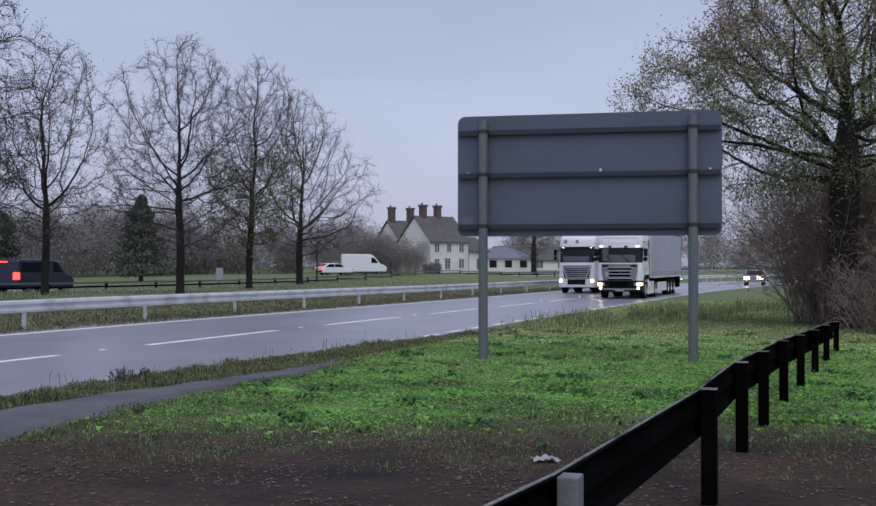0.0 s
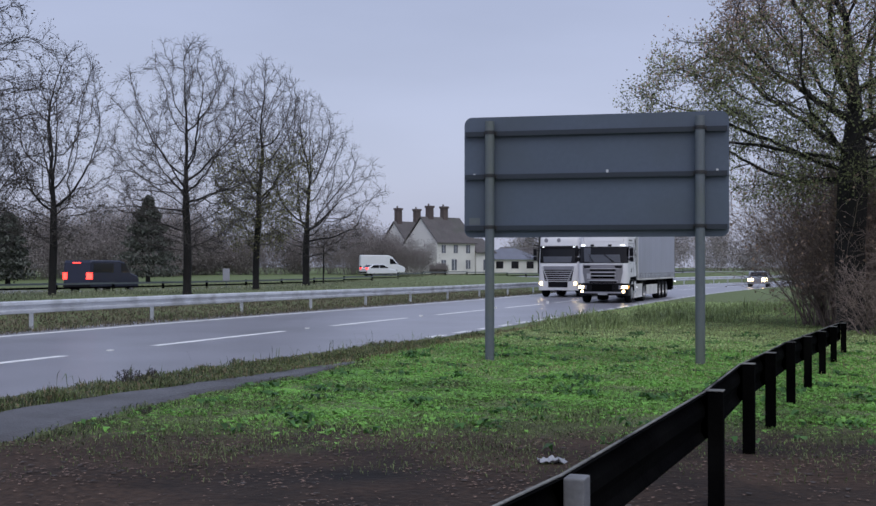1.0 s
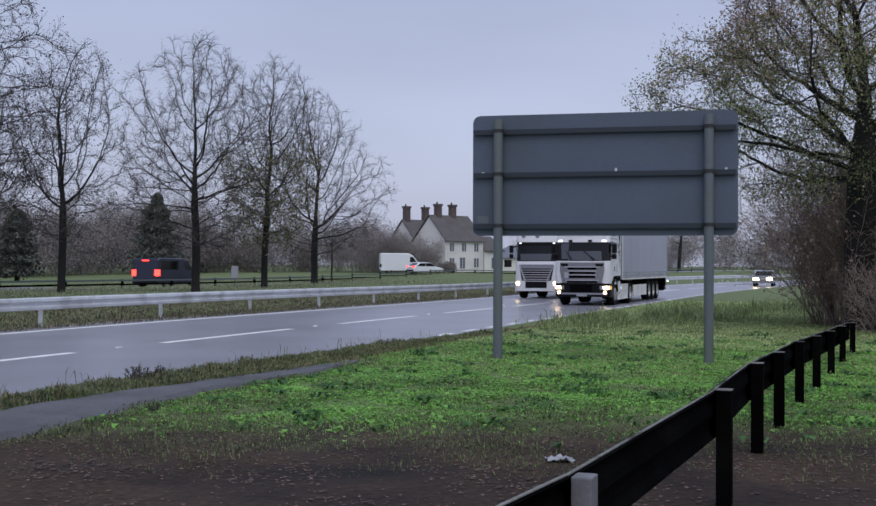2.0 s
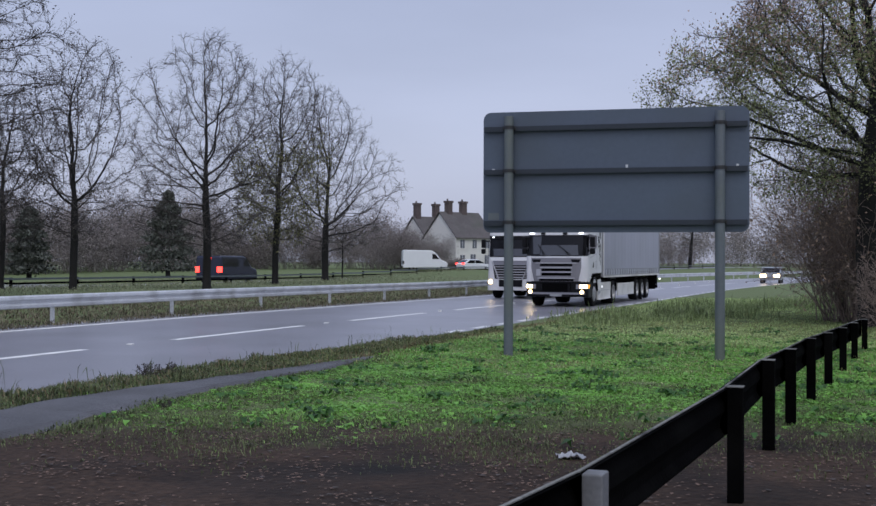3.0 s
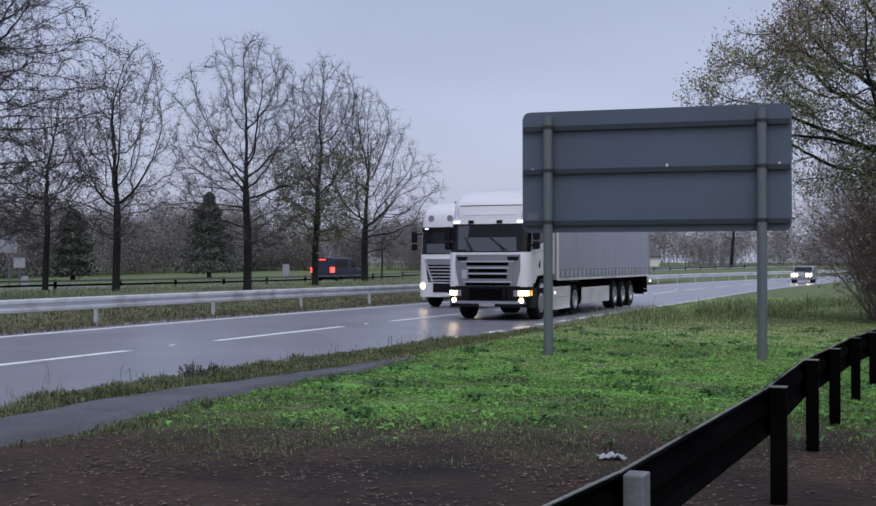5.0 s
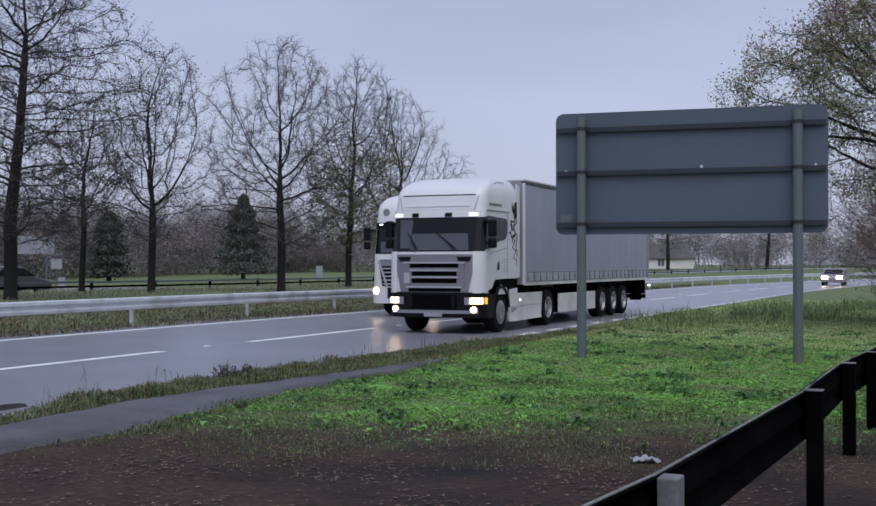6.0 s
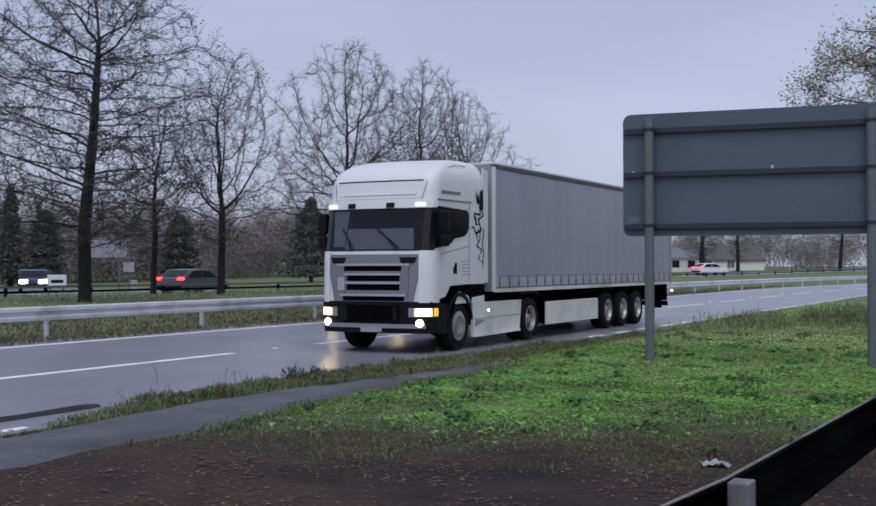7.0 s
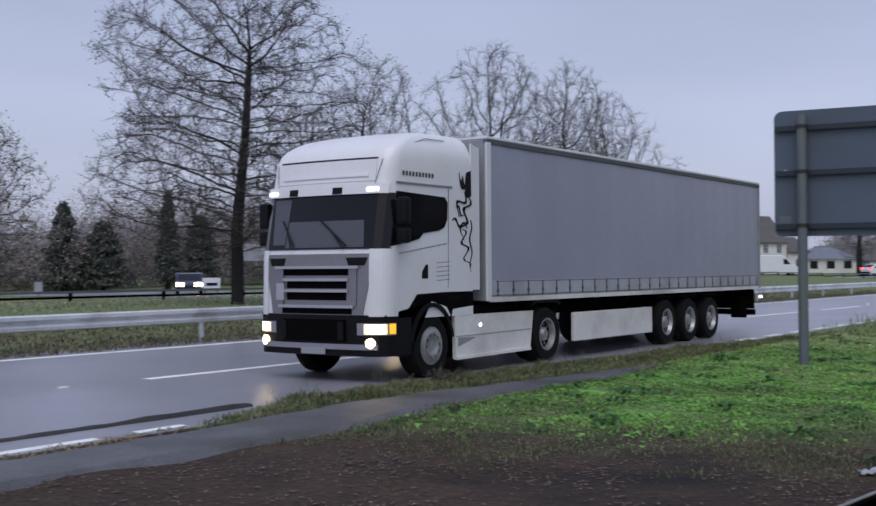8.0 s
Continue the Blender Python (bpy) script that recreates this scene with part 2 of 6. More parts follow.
def gutter():
    """A dark strip of dirt between path and road."""
    verts, faces = [], []
    for i, y in enumerate(np.linspace(-6, 10.5, 70)):
        for k, x in enumerate((-10.32, -10.24, -10.16, -10.06)):
            verts.append((x + 0.05 * noise.noise((k, y * 1.4, 2)), y, 0.012 + (0.022 if k in (1, 2) else -0.03) + 0.025 * noise.noise((x * 3, y * 2.2, 5))))
        if i:
            j = 4 * i
            faces += [(j - 4 + k, j - 3 + k, j + 1 + k, j + k) for k in range(3)]
    tagged(mesh_part("road_edge_dirt", verts, faces, "edge_dirt"), "dark strip of dirt along the road edge", kind="structure")


gutter()


# ---- crash barrier along the far edge of the road ----
def crash_barrier():
    rail = thing("crash_barrier", pose(-20.5, 0, 0), "galvanised steel crash barrier on short posts", "barrier", kind="structure")
    prof = [(0.0, 0.46), (0.06, 0.48), (0.07, 0.55), (0.0, 0.60), (0.0, 0.65), (0.07, 0.70), (0.06, 0.77), (0.0, 0.80)]
    back = [(u - 0.02, v) for u, v in prof[::-1]]
    for k in range(-14, 50):
        y = 3.2 + 3.2 * k * 1.9
        y1 = y + 6.08
        b = prism(bmesh.new(), prof + back, "y", y, y1)
        for v in b.verts:
            v.co.x += float(bend(v.co.y))
            v.co.z += float(road_height(v.co.y))
        part("beam", b, "galv", rail)
    for k in range(-16, 52):
        y = 2.6 + 5.65 * k
        b, z = float(bend(y)), float(road_height(y))
        part("post", boxed(-0.14 + b, -0.04 + b, y, y + 0.06, z - 0.3, z + 0.70), "galv", rail)


crash_barrier()


# darkened sign grey: the shade under the rails is put into their colour
M["sign_rail_shade"] = mat("sign_rail_shade", (0.018, 0.026, 0.040), 0.6, 0, 0.15, 1.5, 14, 0.03)


# ---- road sign seen from behind ----
def road_sign():
    sign = thing("road_sign", pose(-4.27, 20.18, 0, 0, 0, 6.9), "grey back of a large road sign on two posts", "sign")
    w, z0, z1 = 2.35, 2.24, 4.435
    bm = bmesh.new()
    pts = []
    for cx, cz, a0 in ((w - 0.14, z0 + 0.14, 270), (w - 0.14, z1 - 0.14, 0), (-w + 0.14, z1 - 0.14, 90), (-w + 0.14, z0 + 0.14, 180)):
        pts += [(cx + 0.14 * math.cos(radians(a0 + q * 22.5)), cz + 0.14 * math.sin(radians(a0 + q * 22.5))) for q in range(5)]
    prism(bm, pts, "y", 0.0, 0.012)
    part("panel", bm, "sign_grey", sign)
    for z in (4.135, 3.355, 2.425):
        bm = boxed(-w + 0.03, w - 0.03, -0.075, -0.002, z - 0.035, z + 0.03)
        box(bm, -w + 0.03, w - 0.03, -0.078, -0.068, z - 0.06, z + 0.03)
        part("rail", bm, "sign_rail_shade", sign, "steel rail coloured dark for its underside shade")
    for x in (-1.855, 1.855):
        bm = rod(bmesh.new(), (x, -0.14, -0.3), (x, -0.14, 4.34), 0.085, n=20)
        part("post", bm, "post_grey", sign, "grey painted steel post", smooth=False)
        for z in (4.135, 3.355, 2.425):
            bm = bmesh.new()
            rod(bm, (x, -0.14, z - 0.03), (x, -0.14, z + 0.03), 0.095, n=20)
            box(bm, x - 0.12, x + 0.12, -0.10, -0.05, z - 0.03, z + 0.03)
            part("clamp", bm, "dark", sign, "dark steel post clamp")
    for x, z in ((0.25, 3.40), (-2.15, 3.36), (2.15, 3.38)):
        part("bolt", boxed(x - 0.02, x + 0.02, -0.07, -0.05, z - 0.04, z + 0.04), "galv", sign)
    part("sticker", boxed(-2.26, -2.06, -0.004, -0.0005, 2.47, 2.60), "post_grey", sign, "pale sticker on the panel")


road_sign()


# ---- black-painted barrier fence in the foreground ----
def fence():
    f = thing("fence", pose(0, 0, 0), "low black weathered barrier rail on square posts", "fence")
    spots = [(-1.45, 1.2), (-1.07, 4.72), (-0.885, 8.36), (-0.855, 10.85), (-0.77, 12.6), (-0.67, 14.93), (-0.53, 16.94), (-0.38, 19.1), (-0.24, 21.7), (-0.08, 24.0)]
    tops = (0.835, 0.825, 0.82, 0.815, 0.795, 0.765, 0.725, 0.685, 0.64, 0.60)
    rr = random.Random(4)
    for i, (x, y) in enumerate(spots[1:]):
        h, top = 0.054 if i else 0.045, tops[i + 1]
        bm = boxed(x - h, x + h, y - 0.06, y + 0.06, -0.3, top, bev=0.008)
        if i == 0:
            box(bm, x - 0.015, x + 0.015, y + 0.06, y + 0.10, 0.5, 0.80)
        p = part("post", bm, "fence_grey" if i == 0 else "fence", f, "bare grey steel post" if i == 0 else "")
        if i:
            part("post_cap", boxed(x - h - 0.004, x + h + 0.004, y - 0.064, y + 0.064, top + 0.001, top + 0.008, bev=0.003), "fence_pale", p, "paler post top")
    prof = [(0.0, 0.815), (-0.02, 0.822), (-0.045, 0.81), (-0.05, 0.77), (-0.02, 0.71), (-0.015, 0.66), (-0.045, 0.60), (-0.05, 0.54), (-0.02, 0.49), (0.0, 0.495)]
    prof = prof + [(u - 0.012, v) for u, v in prof[::-1]]
    for ((xa, ya), za), ((xb, yb), zb) in zip(zip(spots, tops), zip(spots[1:], tops[1:])):
        ends = []
        bm = bmesh.new()
        sag = rr.uniform(-0.008, 0.008)
        for x, y, z in ((xa, ya, za - 0.825), (xb, yb, zb - 0.825)):
            ends.append([bm.verts.new((x - 0.058 + u, y, v + z + sag)) for u, v in prof])
        k = len(prof)
        for i in range(k):
            bm.faces.new((ends[0][i], ends[1][i], ends[1][(i + 1) % k], ends[0][(i + 1) % k]))
        bm.faces.new(ends[0])
        bm.faces.new(ends[1][::-1])
        bmesh.ops.recalc_face_normals(bm, faces=bm.faces)
        rail = part("rail", bm, "fence", f, "black corrugated rail")
        # A thin paler strip runs along the rail's top edge.
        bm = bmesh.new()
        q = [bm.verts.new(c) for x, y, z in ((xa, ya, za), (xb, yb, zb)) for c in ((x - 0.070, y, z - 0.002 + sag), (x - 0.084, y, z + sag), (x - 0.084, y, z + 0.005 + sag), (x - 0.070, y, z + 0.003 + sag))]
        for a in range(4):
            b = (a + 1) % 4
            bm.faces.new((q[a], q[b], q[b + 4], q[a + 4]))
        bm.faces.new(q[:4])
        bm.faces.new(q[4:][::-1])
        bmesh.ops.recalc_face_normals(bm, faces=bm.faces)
        part("pale_edge", bm, "fence_pale", rail, "thin pale strip along the rail's top edge")


fence()


# ---- vehicles ----
M.update({
    "cab_white": mat("cab_white", (0.72, 0.72, 0.75), 0.28, 0, 0.05, 1.2, 18, 0.015, dirt=(0.67, 0.665, 0.67)),
    "grille_grey": mat("grille_grey", (0.26, 0.255, 0.275), 0.35, 0.7, 0.10, 2, 20, 0.02),
    "grille_silver": mat("grille_silver", (0.50, 0.50, 0.53), 0.30, 0.7, 0.08, 2, 20, 0.02),
    "cab_grey": mat("cab_grey", (0.26, 0.26, 0.30), 0.4, 0.2, 0.08, 2, 20, 0.02),
    "skirt_white": mat("skirt_white", (0.74, 0.73, 0.71), 0.45, 0, 0.10, 1.0, 12, 0.03, dirt=(0.46, 0.44, 0.41)),
    "curtain": mat("grey_curtain", (0.335, 0.345, 0.435), 0.38, 0, 0.08, 0.5, 9, 0.05, dirt=(0.300, 0.310, 0.385)),
    "rave": mat("grey_alloy", (0.34, 0.35, 0.38), 0.5, 0.3, 0.12, 2, 20, 0.05, dirt=(0.26, 0.26, 0.28)),
    "tyre": mat("tyre", (0.009, 0.009, 0.009), 0.9, 0, 0.3, 4, 30, 0.2, spec=0.15),
    "rim": mat("rim", (0.42, 0.42, 0.43), 0.4, 0.6, 0.15, 3, 25, 0.05, dirt=(0.22, 0.21, 0.2)),
    "chassis": mat("chassis", (0.003, 0.003, 0.0035), 0.85, 0, 0.4, 3, 20, 0.2, spec=0.05),
    "trim": mat("black_trim", (0.007, 0.007, 0.009), 0.5, 0, 0.3, 2, 20, 0.05, spec=0.15),
    "lamp": mat("headlamp", (1.0, 0.76, 0.42), 0.3, 0, 0.0, 1, 1, 0, emit=14.0),
    # emission stands in for the warm glare round the headlight core
    "lamp_rim": mat("headlamp_reflector", (1.0, 0.74, 0.44), 0.3, 0, 0.0, 1, 1, 0, emit=0.9),
    "lamp_fog": mat("fog_lamp", (1.0, 0.72, 0.38), 0.3, 0, 0.0, 1, 1, 0, emit=8.0),
    "lamp_white": mat("marker_lamp", (0.90, 0.95, 1.0), 0.3, 0, 0.0, 1, 1, 0, emit=3.0),
    "amber": mat("amber_lamp", (1.0, 0.42, 0.02), 0.3, 0, 0.0, 1, 1, 0, emit=1.2),
    "tail": mat("tail_lamp", (1.0, 0.04, 0.03), 0.3, 0, 0.0, 1, 1, 0, emit=5.0),
    "screen": mat("windscreen", (0.006, 0.006, 0.008), 0.08, 0, 0.1, 2, 20, 0, spec=0.32),
    "lettering": mat("dark_lettering", (0.06, 0.06, 0.065), 0.5, 0, 0.1, 3, 20, 0.0),
    "band": mat("pale_band", (0.43, 0.44, 0.50), 0.5, 0.1, 0.14, 2, 20, 0.05, dirt=(0.33, 0.33, 0.37)),
    "pane_grey": mat("house_pane", (0.13, 0.14, 0.17), 0.15, 0, 0.1, 3, 20, 0.0),
    "strap": mat("grey_strap", (0.085, 0.088, 0.10), 0.6, 0, 0.3, 3, 20, 0.05),
    # colour of the reflections painted on the windscreens
    "screen_sheen": mat("painted_sheen", (0.070, 0.076, 0.095), 0.4, 0, 0.1, 3, 20, 0.02),
    "van_dark": mat("navy_paint", (0.028, 0.033, 0.058), 0.25, 0.3, 0.1, 2, 20, 0.01),
    "van_white": mat("van_white", (0.70, 0.72, 0.76), 0.35, 0, 0.06, 1, 10, 0.01),
    "car_grey": mat("grey_paint", (0.10, 0.10, 0.11), 0.3, 0.4, 0.08, 2, 20, 0.01),
    "car_silver": mat("silver_paint", (0.35, 0.36, 0.38), 0.3, 0.5, 0.08, 2, 20, 0.01),
})

CAB_Z = (0.95, 1.95, 2.85, 3.0, 3.4, 3.55, 3.68, 3.80, 3.88, 3.92)
CAB_F = (-1.36, -1.34, -1.18, -1.16, -1.08, -1.00, -0.84, -0.55, -0.2, 0.3)
CAB_W = (1.25, 1.25, 1.24, 1.24, 1.23, 1.21, 1.17, 1.09, 0.99, 0.88)


def cab_point(s, z, off=0.0, shift=0.0):
    """A point of the cab's skin: s metres round from the middle of its front, at height z."""
    w, f, r = np.interp(z, CAB_Z, CAB_W), np.interp(z, CAB_Z, CAB_F) + shift, 0.26
    a, q, sg = w - r, abs(s), 1 if s >= 0 else -1
    bow = 0.07
    if q <= a:
        x, y, n = q, f + bow * (q / a) ** 2, (0.0, -1.0)
    elif q <= a + r * math.pi / 2:
        g = (q - a) / r
        x, y, n = a + r * math.sin(g), f + bow + r * (1 - math.cos(g)), (math.sin(g), -math.cos(g))
    else:
        x, y, n = w, f + bow + r + q - a - r * math.pi / 2, (1.0, 0.0)
    return Vector((sg * (x + off * n[0]), y + off * n[1], z))


def cab_patch(s0, s1, z0, z1, off, thick=0.02, ns=10, nz=4, cut=0.0):
    """A panel that hugs the cab's skin; cut narrows its lower edge."""
    bm = bmesh.new()
    grid = {}
    for k, o in enumerate((off, off - thick)):
        for j in range(nz + 1):
            v = j / nz
            for i in range(ns + 1):
                c = cut * (1 - v)
                s = s0 + c + (s1 - s0 - 2 * c) * i / ns
                grid[k, j, i] = bm.verts.new(cab_point(s, z0 + (z1 - z0) * v, o))
    for j in range(nz):
        for i in range(ns):
            bm.faces.new([grid[0, a, b] for a, b in ((j, i), (j, i + 1), (j + 1, i + 1), (j + 1, i))])
    rim = [(0, i) for i in range(ns)] + [(j, ns) for j in range(nz)] + [(nz, ns - i) for i in range(ns)] + [(nz - j, 0) for j in range(nz)]
    for q in range(len(rim)):
        a, b = rim[q], rim[(q + 1) % len(rim)]
        bm.faces.new((grid[0, *a], grid[1, *a], grid[1, *b], grid[0, *b]))
    bmesh.ops.recalc_face_normals(bm, faces=bm.faces)
    return bm


def cab_shell(back):
    bm = bmesh.new()
    rings = []
    for z in (0.95, 1.2, 1.5, 1.95, 2.3, 2.85, 3.0, 3.2, 3.4, 3.55, 3.64, 3.73, 3.80, 3.85, 3.88, 3.905, 3.92):
        pts = []
        w, f = np.interp(z, CAB_Z, CAB_W), np.interp(z, CAB_Z, CAB_F)
        edge = w - 0.26 + 0.26 * math.pi / 2
        ss = list(np.linspace(-edge, edge, 33))
        pts.append(Vector((-w, back, z)))
        pts += [cab_point(s, z) for s in ss]
        pts.append(Vector((w, back, z)))
        rings.append([bm.verts.new(p) for p in pts])
    n = len(rings[0])
    for a, b in zip(rings, rings[1:]):
        for i in range(n):
            bm.faces.new((a[i], a[(i + 1) % n], b[(i + 1) % n], b[i]))
    bm.faces.new(rings[0][::-1])
    bm.faces.new(rings[-1])
    bmesh.ops.recalc_face_normals(bm, faces=bm.faces)
    return bm


def disc(bm, x, r, n=28):
    """A ring at x round the axle."""
    return [bm.verts.new((x, r * math.cos(2 * math.pi * i / n), r * math.sin(2 * math.pi * i / n))) for i in range(n)]


def lathe(prof, n=28):
    bm = bmesh.new()
    rings = [disc(bm, x, r, n) for x, r in prof]
    for a, b in zip(rings, rings[1:]):
        for i in range(n):
            bm.faces.new((a[i], a[(i + 1) % n], b[(i + 1) % n], b[i]))
    bm.faces.new(rings[0])
    bm.faces.new(rings[-1])
    bmesh.ops.recalc_face_normals(bm, faces=bm.faces)
    return bm


def wheel(lorry, x, y, r, side, width=0.30, dish=0.10, bolts=10):
    """A wheel whose outer face looks to side (+1 or -1)."""
    w = part("wheel", lathe([(-width / 2 * side, r * 0.6), (-width / 2 * side, r * 0.93), (-width * 0.36 * side, r), (width * 0.36 * side, r), (width / 2 * side, r * 0.93), (width / 2 * side, r * 0.6), (width * 0.3 * side, r * 0.58)]), "tyre", lorry, "black rubber tyre", smooth=True)
    w.matrix_basis = pose(x, y, r)
    o = width / 2 * side
    bm = lathe([(o * 0.5, r * 0.57), (o * 1.02, r * 0.6), (o * 1.02, r * 0.54), (o - dish * side, r * 0.47), (o - dish * side, r * 0.3), (o - dish * 0.5 * side, r * 0.26), (o - dish * 0.2 * side, r * 0.16), (o - dish * 0.2 * side, 0.02)])
    for k in range(bolts):
        a = 2 * math.pi * k / bolts
        c = (r * 0.36 * math.cos(a), r * 0.36 * math.sin(a))
        rod(bm, (o - dish * side, *c), (o - dish * 0.6 * side, *c), r * 0.05, n=6)
    part("rim", bm, "rim", w, "dull steel rim", smooth=True)
    return w


def text_bars(parent, x, y0, y1, z0, z1, count, material):
    """Writing shown as plain bars on a side panel."""
    step = (y1 - y0) / count
    bm = bmesh.new()
    for k in range(count):
        a, b = y0 + k * step, y0 + (k + 0.62) * step
        box(bm, x, x + 0.004, a, b, z0, z1)
    return part("lettering", bm, material, parent, "dark lettering")


def trailer(lorry, front, rear, curtain, wheels_y, detailed=True):
    """Curtain-sided semi-trailer: body, curtains, rave, chassis, boxes and running gear."""
    body = part("trailer_body", boxed(-1.25, 1.25, front, rear, 1.16, 3.91, bev=0.02), "rave", lorry, "grey trailer body with a white front post")
    for sx in (-1, 1):
        x0, x1 = sorted((sx * 1.252, sx * 1.272))
        bm = bmesh.new()
        n = 60
        cols = []
        for i in range(n + 1):
            y = front + 0.16 + (rear - front - 0.26) * i / n
            o = sx * (1.262 + 0.006 * math.sin(i * 1.9) + 0.004 * math.sin(i * 0.7))
            cols.append([bm.verts.new((o, y, z)) for z in (1.50, 2.2, 3.0, 3.84)])
        for a, b in zip(cols, cols[1:]):
            for j in range(3):
                bm.faces.new((a[j], b[j], b[j + 1], a[j + 1]) if sx > 0 else (a[j], a[j + 1], b[j + 1], b[j]))
        part("side_curtain", bm, curtain, body, "smooth grey fabric curtain", smooth=True)
        part("roof_rail", boxed(*sorted((sx * 1.20, sx * 1.285)), front, rear, 3.83, 3.91, bev=0.01), "strap", body, "dark grey roof rail")
        part("side_rave", boxed(x0, x1, front + 0.1, rear, 1.14, 1.22), "skirt_white", body, "pale side rave")
        part("corner_post", boxed(*sorted((sx * 1.25, sx * 1.29)), front - 0.01, front + 0.13, 1.16, 3.86, bev=0.01), "cab_white", body, "white corner post")
        part("rear_post", boxed(*sorted((sx * 1.25, sx * 1.285)), rear - 0.10, rear + 0.01, 1.16, 3.90), "rave", body)
        part("curtain_band", boxed(*sorted((sx * 1.252, sx * 1.268)), front + 0.16, rear - 0.1, 1.26, 1.51), "band", body, "pale lower band of the curtain")
        if detailed:
            k = 0
            y = front + 0.35
            while y < rear - 0.2:
                bm = boxed(*sorted((sx * 1.268, sx * 1.276)), y - 0.02, y + 0.02, 1.24, 1.50)
                box(bm, *sorted((sx * 1.268, sx * 1.282)), y - 0.035, y + 0.035, 1.31, 1.36)
                part("strap_buckle", bm, "strap", body, "dark curtain strap and buckle")
                y += 0.52
            for z in (1.485,):
                part("lashing_line", boxed(*sorted((sx * 1.268, sx * 1.271)), front + 0.3, rear - 0.2, z, z + 0.012), "strap", body)
    part("trailer_roof", boxed(-1.288, 1.288, front + 0.01, rear - 0.01, 3.915, 3.965, bev=0.012), "cab_white", body, "pale translucent roof sheet")
    for x in (-0.475, 0.475):
        part("trailer_beam", boxed(x - 0.075, x + 0.075, front + 0.9, rear - 0.15, 0.82, 1.16), "chassis", lorry, "black steel chassis beam")
    for k in range(9):
        y = front + 1.0 + k * (rear - front - 1.4) / 8
        part("cross_member", boxed(-1.22, 1.22, y, y + 0.08, 1.02, 1.16), "chassis", lorry)
    for sx in (-1, 1):
        part("side_guard", boxed(*sorted((sx * 1.17, sx * 1.24)), wheels_y[0] - 4.38, wheels_y[0] - 0.78, 0.31, 0.86, bev=0.015), "skirt_white", lorry, "white side guard panel")
        for yy in (wheels_y[0] - 5.2, wheels_y[0] - 4.95):
            part("landing_leg", boxed(*sorted((sx * 0.95, sx * 1.10)), yy, yy + 0.12, 0.25, 1.1, bev=0.01), "chassis", lorry)
        for y in wheels_y:
            part("mudguard", boxed(*sorted((sx * 0.86, sx * 1.22)), y - 0.5, y + 0.5, 1.04, 1.08), "chassis", lorry)
    part("rear_underrun_bar", boxed(-1.2, 1.2, rear - 0.25, rear - 0.13, 0.45, 0.60, bev=0.01), "chassis", lorry)
    part("rear_light_board", boxed(-1.22, 1.22, rear - 0.40, rear - 0.28, 0.62, 1.10), "chassis", lorry)
    for sx in (-1, 1):
        part("mud_flap", boxed(*sorted((sx * 0.80, sx * 1.22)), rear - 0.9, rear - 0.88, 0.40, 1.0), "chassis", lorry)
        part("rear_marker", rod(bmesh.new(), (sx * 1.26, rear - 0.02, 0.93), (sx * 1.33, rear - 0.02, 0.93), 0.035), "lamp_white", lorry, "small lit white marker lamp")
    part("tail_lamp", boxed(0.7, 1.15, rear - 0.12, rear - 0.10, 0.72, 0.86), "tail", lorry)
    part("tail_lamp", boxed(-1.15, -0.7, rear - 0.12, rear - 0.10, 0.72, 0.86), "tail", lorry)
    return body


